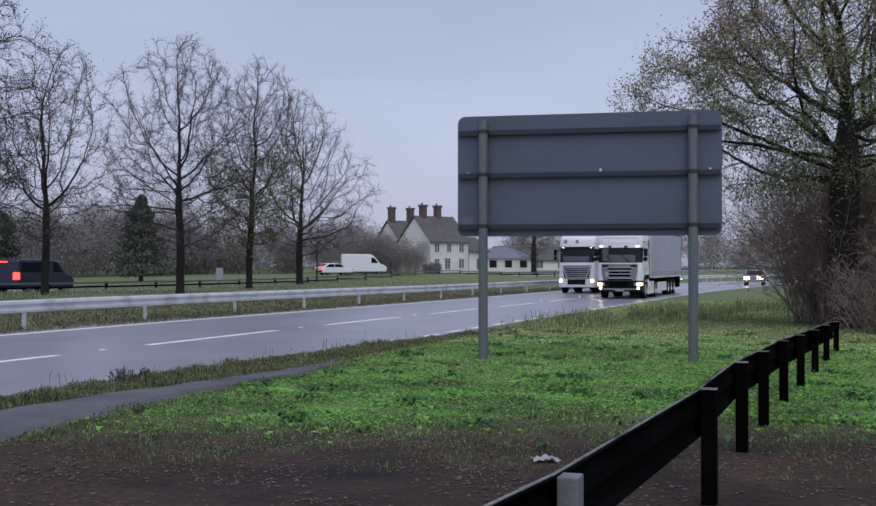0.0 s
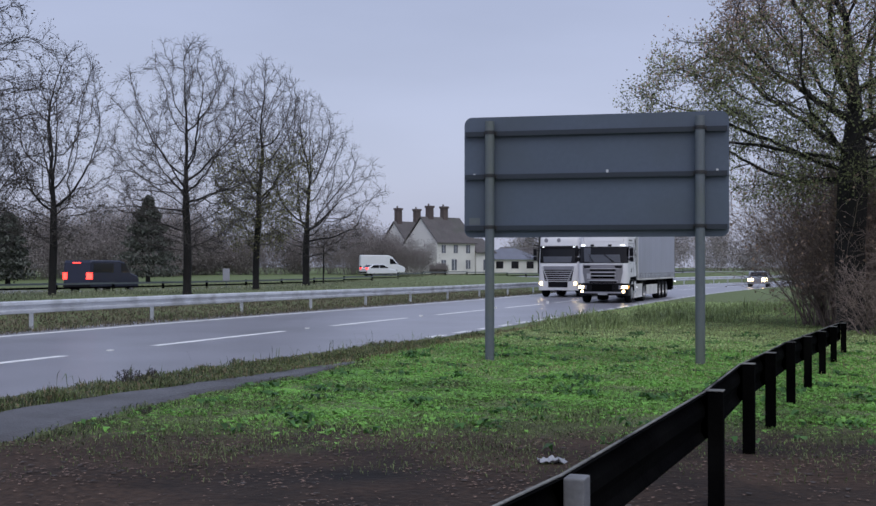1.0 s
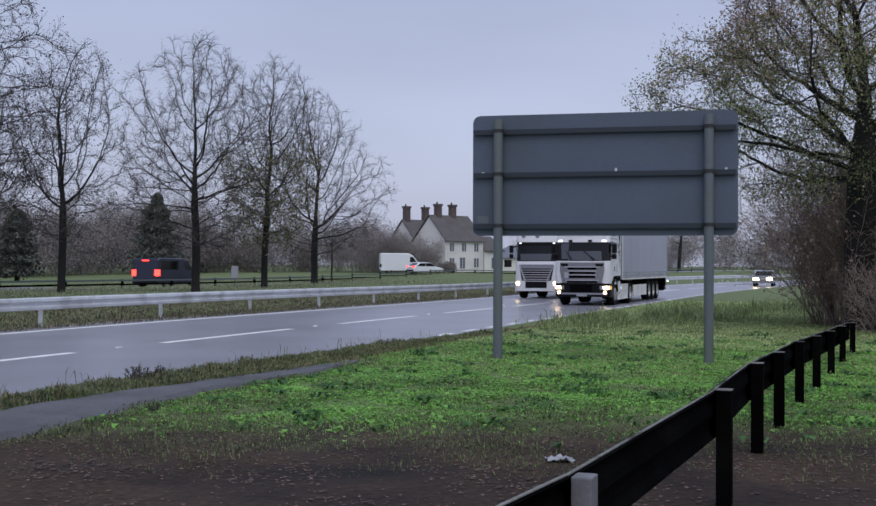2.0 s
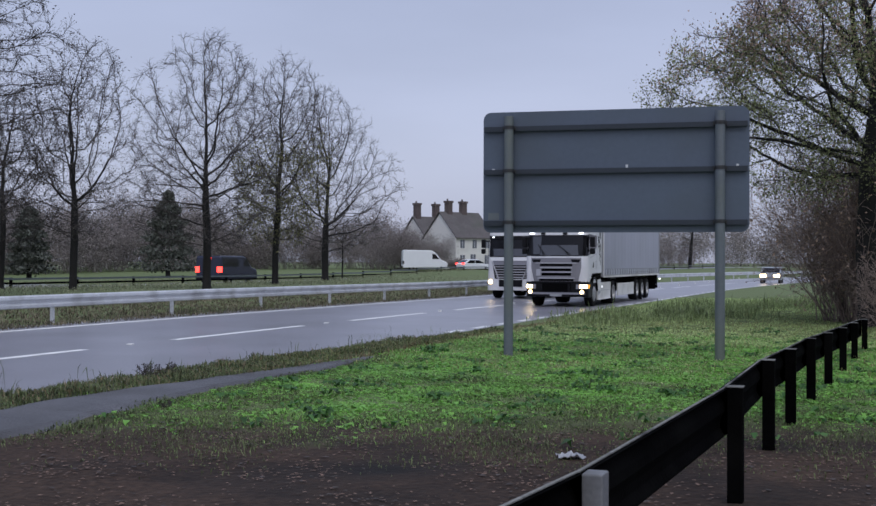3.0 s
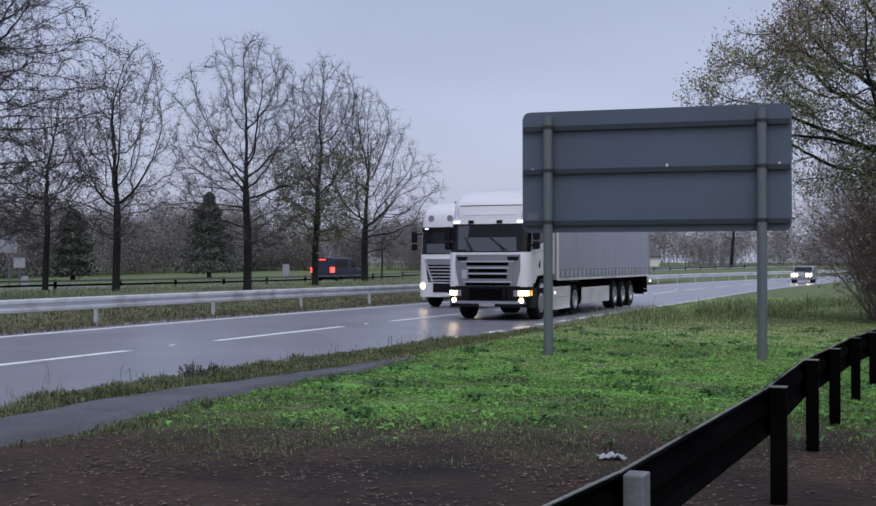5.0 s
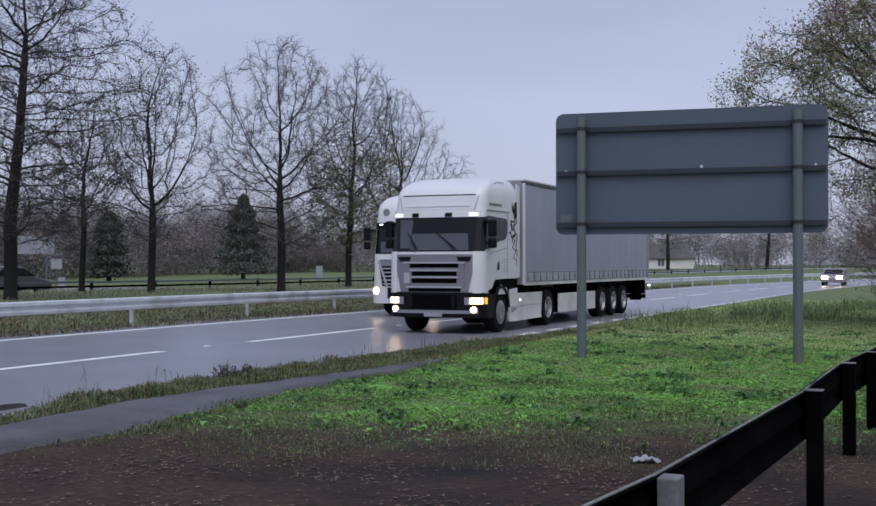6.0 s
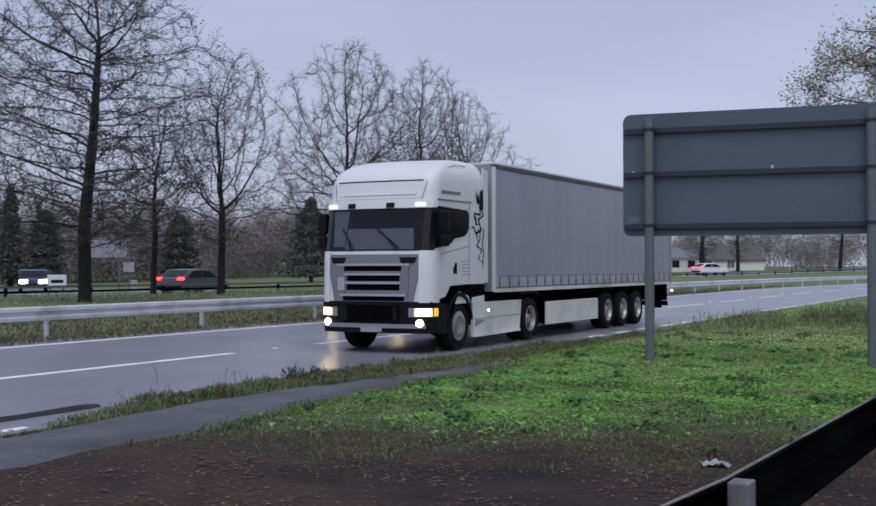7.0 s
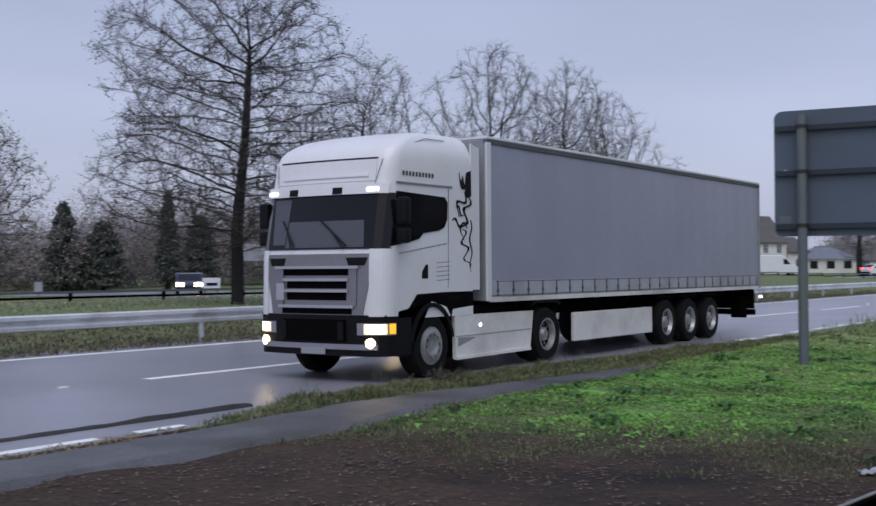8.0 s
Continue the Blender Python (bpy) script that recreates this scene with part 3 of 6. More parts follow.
def lorry_grey_grille():
    """White tractor unit with a silver-grey grille, pulling the grey curtain-sider; its nearside is +x, its front -y."""
    t = thing("articulated_lorry", pose(-11.65, 15, 0), "white articulated lorry with grey curtain-sided trailer, headlights on", "lorry", "lorries on the road")
    cab = part("cab", cab_shell(1.20), "cab_white", t, "white high-roofed sleeper cab", smooth=True)
    part("windscreen", cab_patch(-1.32, 1.32, 2.02, 2.87, 0.012, ns=20), "screen", cab, "dark raked windscreen")
    # two pale patches imitate sky and grass reflected in the glass
    part("screen_reflection", cab_patch(-0.62, 0.86, 2.05, 2.46, 0.016, 0.003, 12, 4, -0.04), "screen_sheen", cab, "pale reflection painted on the windscreen")
    part("screen_reflection", cab_patch(-1.0, -0.62, 2.10, 2.82, 0.017, 0.003, 8, 4, 0.05), "screen_sheen", cab, "pale reflection painted on the windscreen")
    for s0, s1 in ((-0.75, -0.45), (0.05, 0.60)):
        bm = bmesh.new()
        rod(bm, cab_point(s1, 2.07, 0.04), cab_point(s0, 2.48, 0.04), 0.014, n=6)
        rod(bm, cab_point(s1 - 0.05, 2.03, 0.04), cab_point((s0 + s1) / 2, 2.28, 0.05), 0.012, n=6)
        part("wiper", bm, "trim", cab)
    part("sun_visor", cab_patch(-1.20, 1.20, 2.86, 3.02, 0.06, 0.05, 16), "cab_white", cab, "white sun visor above the windscreen")
    for s in (-1.02, 0.98):
        part("marker_lamp", cab_patch(s - 0.09, s + 0.09, 2.90, 2.95, 0.075, 0.012, 3, 1), "lamp_white", cab, "lit white roof marker lamp")
    for s in (-0.55, 0.35):
        part("visor_lamp", cab_patch(s - 0.09, s + 0.09, 2.87, 2.97, 0.072, 0.012, 3, 1), "trim", cab)
    part("roof_panel", cab_patch(-0.98, 0.98, 3.06, 3.38, 0.012, 0.02, 12), "cab_white", cab, "recessed roof front panel")
    part("roof_seam", cab_patch(-0.98, 0.98, 3.40, 3.425, 0.006, 0.02, 12, 1), "trim", cab)
    part("roof_ledge", cab_patch(-0.86, 0.86, 3.13, 3.17, 0.03, 0.03, 12, 1), "cab_white", cab)
    for sx in (-1, 1):
        bm = bmesh.new()
        pts = [cab_point(sx * (0.98 + 0.02 * k), 3.02 + 0.09 * k, 0.004) for k in range(5)] + [Vector((sx * 1.165, -0.55, 3.62)), Vector((sx * 1.13, 0.0, 3.78)), Vector((sx * 1.12, 0.55, 3.79))]
        for a, b in zip(pts, pts[1:]):
            rod(bm, a, b, 0.008, n=5)
        part("roof_side_seam", bm, "cab_grey", cab)
    # grille in silver grey with dark slots
    part("grille", cab_patch(-1.10, 1.10, 1.00, 1.95, 0.025, 0.03, 16, 6, 0.20), "grille_grey", cab, "silver-grey radiator grille")
    for z0, z1, a in ((1.62, 1.72, 0.80), (1.42, 1.53, 0.62), (1.24, 1.36, 0.62), (1.03, 1.12, 0.72)):
        part("grille_slot", cab_patch(-a + 0.04, a, z0, z1, 0.03, 0.01, 12, 2), "chassis", cab, "dark grille opening")
        part("grille_bar", cab_patch(-a - 0.02, a + 0.05, z1 + 0.004, z1 + 0.045, 0.075, 0.055, 12, 2), "grille_silver", cab, "raised silver grille bar")
    for s in (-0.80, 0.80):
        part("air_intake", cab_patch(s - 0.19, s + 0.19, 1.77, 1.89, 0.035, 0.012, 6, 2, 0.05), "trim", cab, "dark air intake")
    part("emblem", cab_patch(-0.80, -0.62, 1.24, 1.50, 0.06, 0.03, 3, 2), "grille_silver", cab)
    for s in (-0.72, 0.74):
        part("grille_side", cab_patch(s - 0.07, s + 0.07, 1.15, 1.72, 0.045, 0.03, 3, 3), "grille_grey", cab)
    for sx in (-1, 1):
        part("front_corner", cab_patch(*sorted((sx * 1.02, sx * 1.50)), 1.00, 2.02, 0.034, 0.04, 8, 6, 0.0), "cab_white", cab, "white rounded cab corner panel")
    # bumper
    bump = part("bumper", cab_patch(-1.42, 1.42, 0.96, 1.02, 0.03, 0.06, 20, 1), "trim", t, "black lower bumper")
    bm = bmesh.new()
    out = [(cab_point(s, 1.0, 0.03).x, cab_point(s, 1.0, 0.03).y) for s in np.linspace(-1.55, 1.55, 25)]
    out = [(out[0][0], -0.58)] + out + [(out[-1][0], -0.58)]
    prism(bm, out, "z", 0.40, 0.97)
    part("bumper_shell", bm, "trim", bump)
    out2 = [(x * 0.99, y - 0.03) for x, y in out[4:-4]] + [(x * 0.99, y + 0.05) for x, y in out[4:-4][::-1]]
    part("bumper_lip", prism(bmesh.new(), out2, "z", 0.50, 0.58), "cab_grey", bump, "silver-grey bumper lip")
    part("bumper_mesh", boxed(-0.62, 0.62, -1.405, -1.37, 0.62, 0.95), "chassis", bump)
    for x in (-0.6, 0.55):
        part("step_plate", boxed(x - 0.05, x + 0.05, -1.42, -1.39, 0.64, 0.92), "trim", bump)
    part("number_plate", boxed(-0.22, 0.26, -1.43, -1.415, 0.42, 0.52), "rave", bump, "pale blank number plate")
    for sx in (-1, 1):
        def lamp_patch(s0, s1, z0, z1, off, m, name, label):
            bm = bmesh.new()
            n = 5
            vs = [[bm.verts.new(Vector((cab_point(sx * (s0 + (s1 - s0) * i / n), 1.0, off).x, cab_point(sx * (s0 + (s1 - s0) * i / n), 1.0, off).y, z))) for i in range(n + 1)] for z in (z0, z1)]
            for i in range(n):
                bm.faces.new((vs[0][i], vs[0][i + 1], vs[1][i + 1], vs[1][i]))
            r = bmesh.ops.extrude_face_region(bm, geom=list(bm.faces))
            bmesh.ops.translate(bm, verts=[v for v in r["geom"] if isinstance(v, bmesh.types.BMVert)], vec=(0, 0.03, 0))
            bmesh.ops.recalc_face_normals(bm, faces=bm.faces)
            return part(name, bm, m, bump, label)
        lamp_patch(0.82, 1.42, 0.72, 0.90, 0.036, "cab_grey", "headlamp_unit", "clear headlamp housing")
        lamp_patch(0.94, 1.27, 0.735, 0.888, 0.039, "lamp_rim", "reflector", "headlamp reflector made to glow as the headlight's warm glare")
        lamp_patch(0.98, 1.24, 0.75, 0.88, 0.042, "lamp", "headlight", "lit headlight")
        lamp_patch(1.31, 1.40, 0.74, 0.89, 0.042, "amber", "indicator", "lit amber indicator")
        c = cab_point(sx * 1.04, 1.0, 0.03)
        part("fog_light", rod(bmesh.new(), (c.x, c.y + 0.03, 0.60), (c.x + sx * 0.012, c.y - 0.025, 0.60), 0.075, n=16), "lamp_fog", bump, "round lit fog light")
    # sides
    for sx in (-1, 1):
        def side(outline, off, thick, name, m, label="", parent=None):
            a, b = sorted((sx * (1.25 + off - thick), sx * (1.25 + off)))
            return part(name, prism(bmesh.new(), outline, "x", a, b), m, parent or cab, label)
        side([(-1.06, 2.06), (-0.62, 2.12), (-0.34, 2.18), (-0.22, 2.27), (0.20, 2.32), (0.36, 2.38), (0.44, 2.50), (0.45, 2.78), (0.38, 2.86), (-0.9, 2.90)], 0.008, 0.02, "side_window", "screen", "dark side window glass")
        side([(-1.10, 1.10), (-1.085, 1.10), (-1.05, 2.04), (-1.065, 2.04)], 0.003, 0.01, "door_seam", "cab_grey")
        side([(-1.05, 1.93), (0.44, 2.13), (0.44, 2.115), (-1.05, 1.915)], 0.003, 0.01, "door_crease", "cab_grey")
        side([(0.46, 1.4), (0.475, 1.4), (0.50, 3.0), (0.485, 3.0)], 0.003, 0.01, "door_seam", "cab_grey")
        side([(-0.9, 3.02), (0.6, 3.02), (0.6, 3.05), (-0.9, 3.05)], 0.003, 0.02, "roof_crease", "cab_grey")
        side([(-0.26, 1.56), (-0.10, 1.56), (-0.10, 1.78), (-0.16, 1.78), (-0.26, 1.66)], 0.006, 0.02, "door_handle", "trim", "black door handle recess")
        side([(-1.02, 1.22), (-0.90, 1.22), (-0.90, 1.48), (-1.02, 1.48)], 0.004, 0.01, "side_badge", "cab_grey")
        side([(-1.0, 1.25), (-0.93, 1.28), (-0.95, 1.42), (-1.0, 1.38)], 0.006, 0.01, "badge_mark", "trim")
        for k in range(5):
            side([(0.14, 1.52 + 0.07 * k), (0.52, 1.54 + 0.07 * k), (0.52, 1.552 + 0.07 * k), (0.14, 1.532 + 0.07 * k)], 0.003, 0.01, "air_slot", "cab_grey")
        # decoration on the cab's rear corner: plain dark shapes
        side([(0.80, 3.30), (0.86, 3.12), (0.91, 3.24), (0.97, 3.06), (1.02, 3.30), (1.15, 3.34), (1.16, 2.92), (1.04, 2.88), (0.96, 2.96), (1.00, 3.02), (0.88, 3.02), (0.84, 3.10)], 0.004, 0.01, "decal", "trim", "black decorative decal")
        for y0, z0, y1, z1, amp, turns, wide in ((0.98, 2.94, 0.72, 2.62, 0.10, 1.2, 0.05), (1.10, 2.90, 0.86, 2.20, 0.09, 2.2, 0.055), (0.60, 2.50, 1.04, 2.40, 0.05, 1.6, 0.04), (0.90, 2.36, 1.06, 1.72, 0.10, 2.4, 0.05), (1.14, 2.52, 1.14, 1.66, 0.035, 2.0, 0.03), (0.70, 2.72, 0.94, 2.60, 0.05, 1.0, 0.03)):
            left, right = [], []
            for k in range(15):
                u = k / 14
                w = amp * math.sin(turns * 2 * math.pi * u)
                n = math.hypot(y1 - y0, z1 - z0)
                ny, nz = -(z1 - z0) / n, (y1 - y0) / n
                h = wide * 0.5 * math.sin(math.pi * (0.12 + 0.86 * u)) + 0.004
                cy, cz = y0 + (y1 - y0) * u + ny * w, z0 + (z1 - z0) * u + nz * w
                left.append((cy + ny * h, cz + nz * h))
                right.append((cy - ny * h, cz - nz * h))
            side(left + right[::-1], 0.004, 0.01, "decal", "trim", "black decorative decal")
        if sx > 0:
            text_bars(cab, 1.237, -0.74, 0.12, 3.15, 3.22, 10, "lettering")
        else:
            text_bars(cab, -1.24, -0.74, 0.12, 3.15, 3.22, 10, "lettering")
        # mirrors
        arm = bmesh.new()
        rod(arm, (sx * 1.2, -0.85, 2.76), (sx * 1.36, -0.92, 2.72), 0.03, n=8)
        mir = part("mirror_arm", arm, "trim", cab)
        part("mirror_arm", rod(bmesh.new(), (sx * 1.2, -0.85, 2.20), (sx * 1.36, -0.92, 2.26), 0.025, n=8), "trim", cab)
        side([(1.19, 1.36), (1.44, 1.36), (1.44, 3.74), (1.19, 3.80)], -0.02, 0.03, "side_fairing", "cab_white", "white fairing behind the cab")
        part("mirror", boxed(*sorted((sx * 1.30, sx * 1.50)), -1.02, -0.86, 2.38, 2.80, bev=0.05), "trim", mir, "black mirror housing")
        part("mirror", boxed(*sorted((sx * 1.30, sx * 1.50)), -1.02, -0.86, 2.10, 2.34, bev=0.05), "trim", mir, "black wide-angle mirror housing")
        # steps, wheel arch, fairing and skirt
        side([(-1.10, 0.42), (-0.62, 0.36), (-0.62, 1.10), (-0.40, 1.32), (0.40, 1.34), (1.20, 1.34), (1.20, 1.10), (0.60, 1.06), (0.55, 0.92), (0.42, 1.10), (0.0, 1.20), (-0.40, 1.10), (-0.58, 0.80), (-0.58, 1.02), (-1.20, 1.02)], 0.0, 0.25, "wheel_arch", "trim", "dark grey wheel arch and steps", t)
        side([(-1.08, 0.78), (-0.64, 0.78), (-0.64, 0.84), (-1.08, 0.84)], 0.012, 0.03, "step", "cab_grey", "", t)
        side([(-1.08, 0.40), (-0.64, 0.40), (-0.64, 0.46), (-1.08, 0.46)], 0.012, 0.03, "step", "cab_grey", "", t)
        arc = [(0.60 * math.cos(radians(a)), 0.5 + 0.68 * math.sin(radians(a))) for a in range(10, 176, 11)]
        arc += [(0.53 * math.cos(radians(a)), 0.5 + 0.61 * math.sin(radians(a))) for a in range(175, 9, -11)]
        side(arc, 0.03, 0.08, "arch_lip", "trim", "", t)
        side([(0.68, 0.24), (3.08, 0.26), (3.20, 0.95), (0.66, 0.95)], -0.005, 0.06, "side_skirt", "skirt_white", "white tractor side skirt", t)
        side([(0.68, 0.60), (3.10, 0.62), (3.10, 0.635), (0.68, 0.615)], 0.0, 0.02, "skirt_crease", "rave", "", t)
        side([(0.75, 0.44), (1.25, 0.56), (1.25, 0.575), (0.75, 0.59)], 0.0, 0.02, "skirt_vent", "rave", "", t)
        side([(0.68, 0.23), (3.08, 0.25), (3.08, 0.30), (0.68, 0.28)], 0.02, 0.05, "skirt_lip", "skirt_white", "", t)
        part("side_lamp", rod(bmesh.new(), (sx * 1.24, 1.42, 0.77), (sx * 1.262, 1.42, 0.77), 0.03), "lamp_white", t, "small lit side lamp")
        side([(3.15, 1.05), (3.25, 1.12), (4.15, 1.12), (4.25, 1.05), (4.22, 1.03), (4.1, 1.08), (3.3, 1.08), (3.18, 1.03)], -0.01, 0.30, "rear_mudguard", "trim", "", t)
    for x in (-0.44, 0.44):
        part("chassis_beam", boxed(x - 0.06, x + 0.06, -0.9, 4.4, 0.65, 0.95), "chassis", t, "black steel tractor chassis beam")
    part("fuel_tank", boxed(-1.1, 1.1, 1.25, 2.6, 0.45, 1.1, bev=0.05), "chassis", t)
    part("fifth_wheel", boxed(-0.6, 0.6, 2.6, 3.6, 0.98, 1.10), "chassis", t)
    for y in (0.0, 3.7, 9.15, 10.46, 11.77):
        part("axle", rod(bmesh.new(), (-1.0, y, 0.5), (1.0, y, 0.5), 0.08), "chassis", t)
    trailer(t, 1.60, 15.2, "curtain", (9.15, 10.46, 11.77))
    wheels = []
    for sx in (-1, 1):
        wheels.append(wheel(t, sx * 1.08, 0.0, 0.50, sx, 0.32, -0.03))
        wheels.append(wheel(t, sx * 1.00, 3.70, 0.50, sx, 0.50, 0.16))
        for y in (9.15, 10.46, 11.77):
            wheels.append(wheel(t, sx * 1.06, y, 0.50, sx, 0.38, 0.10))
    return t, wheels


def lorry_white_grille():
    """The overtaking lorry: white cab with a dark slatted grille."""
    t = thing("articulated_lorry", pose(-16.6, 30, 0), "white articulated lorry with dark slatted grille, headlights on", "lorry", "lorries on the road")
    cab = part("cab", cab_shell(1.20), "cab_white", t, "white high-roofed sleeper cab", smooth=True)
    cab.matrix_basis = Matrix.Translation((0, 0, -0.066)) @ Matrix.Diagonal((1, 1, 1.07, 1))
    part("windscreen", cab_patch(-1.16, 1.16, 2.00, 2.84, 0.012, ns=16), "screen", cab, "dark windscreen")
    # reflected sky, put on the screen as a paler patch
    part("screen_reflection", cab_patch(-0.95, 0.85, 2.04, 2.38, 0.016, 0.003, 12, 4, 0.05), "screen_sheen", cab, "pale reflection painted on the windscreen")
    for sx in (-1, 1):
        bm = bmesh.new()
        rod(bm, cab_point(sx * 0.98, 1.78, 0.03), cab_point(sx * 0.62, 0.98, 0.05), 0.035, n=8)
        part("grille_edge", bm, "grille_silver", cab, "silver edge of the grille")
    part("sun_visor", cab_patch(-1.16, 1.16, 2.82, 2.98, 0.05, 0.04, 16), "trim", cab, "dark sun visor")
    part("grille", cab_patch(-0.95, 0.95, 0.98, 1.62, 0.02, 0.03, 14, 4, 0.12), "trim", cab, "black slatted grille")
    for k in range(5):
        part("grille_slat", cab_patch(-0.86 + 0.02 * k, 0.86 - 0.02 * k, 1.52 - 0.12 * k, 1.56 - 0.12 * k, 0.045, 0.03, 12, 1), "grille_silver", cab, "silver grille slat")
    part("grille_panel", cab_patch(-0.92, 0.92, 1.62, 1.82, 0.02, 0.03, 14, 2), "cab_grey", cab, "grey name panel")
    part("grille_rim", cab_patch(-1.0, 1.0, 1.82, 1.86, 0.04, 0.04, 14, 1), "cab_white", cab)
    for s in (-0.8, 0.0):
        part("roof_lamp", rod(bmesh.new(), cab_point(s, 3.3, 0.0), cab_point(s, 3.3, 0.03), 0.12, n=20), "cab_grey", cab)
    for s in (-0.95, 0.95):
        part("marker_lamp", cab_patch(s - 0.06, s + 0.06, 2.90, 2.94, 0.062, 0.012, 3, 1), "lamp_white", cab)
    bump = part("bumper", cab_patch(-1.5, 1.5, 0.96, 1.0, 0.02, 0.05, 20, 1), "cab_white", t, "white bumper")
    out = [(cab_point(s, 1.0, 0.03).x, cab_point(s, 1.0, 0.03).y) for s in np.linspace(-1.55, 1.55, 25)]
    out = [(out[0][0], -0.58)] + out + [(out[-1][0], -0.58)]
    part("bumper_shell", prism(bmesh.new(), out, "z", 0.42, 0.97), "cab_white", bump)
    part("bumper_opening", boxed(-0.6, 0.6, -1.40, -1.37, 0.60, 0.95), "trim", bump)
    part("number_plate", boxed(-0.26, 0.26, -1.42, -1.40, 0.45, 0.56), "van_white", bump, "pale blank number plate")
    for sx in (-1, 1):
        c = cab_point(sx * 1.05, 1.0, 0.03)
        bm = rod(bmesh.new(), (c.x, c.y + 0.05, 0.84), (c.x, c.y - 0.02, 0.84), 0.095, n=18)
        part("headlight", bm, "lamp", bump, "lit headlight")
        part("reflector", rod(bmesh.new(), (c.x, c.y + 0.05, 0.84), (c.x, c.y - 0.014, 0.84), 0.145, n=18), "lamp_rim", bump, "headlamp reflector made to glow as the headlight's warm glare")
        arm = bmesh.new()
        rod(arm, (sx * 1.2, -1.0, 2.75), (sx * 1.48, -1.15, 2.72), 0.03, n=8)
        mir = part("mirror_arm", arm, "trim", cab)
        part("mirror", boxed(*sorted((sx * 1.36, sx * 1.58)), -1.26, -1.12, 2.42, 2.82, bev=0.05), "trim", mir, "black mirror housing")
        part("mirror", boxed(*sorted((sx * 1.36, sx * 1.58)), -1.26, -1.12, 2.14, 2.38, bev=0.05), "trim", mir, "black mirror housing")
        a, b = sorted((sx * 1.24, sx * 1.258))
        part("side_window", prism(bmesh.new(), [(-1.05, 2.1), (0.2, 2.25), (0.35, 2.4), (0.35, 2.8), (-0.9, 2.86)], "x", a, b), "screen", cab, "dark side window glass")
        part("wheel_arch", prism(bmesh.new(), [(-1.1, 0.45), (-0.62, 0.4), (-0.55, 0.9), (0, 1.2), (0.55, 0.9), (0.6, 1.05), (1.2, 1.1), (1.2, 1.0), (1.2, 1.3), (-1.1, 1.3)], "x", *sorted((sx * 1.0, sx * 1.248))), "cab_white", t, "white wheel arch")
        part("side_skirt", boxed(*sorted((sx * 1.18, sx * 1.245)), 0.66, 3.1, 0.25, 0.95, bev=0.02), "skirt_white", t, "white tractor side skirt")
    bm = boxed(-0.5, 0.5, -0.9, 4.4, 0.65, 0.95)
    part("tractor_chassis", bm, "chassis", t, "black steel tractor chassis")
    trailer(t, 1.60, 15.2, "curtain", (9.15, 10.46, 11.77), detailed=False)
    wheels = []
    for sx in (-1, 1):
        for y, wd, x in ((0.0, 0.32, 1.08), (3.7, 0.5, 1.0), (9.15, 0.38, 1.06), (10.46, 0.38, 1.06), (11.77, 0.38, 1.06)):
            wheels.append(wheel(t, sx * x, y, 0.50, sx, wd, 0.08))
    return t, wheels


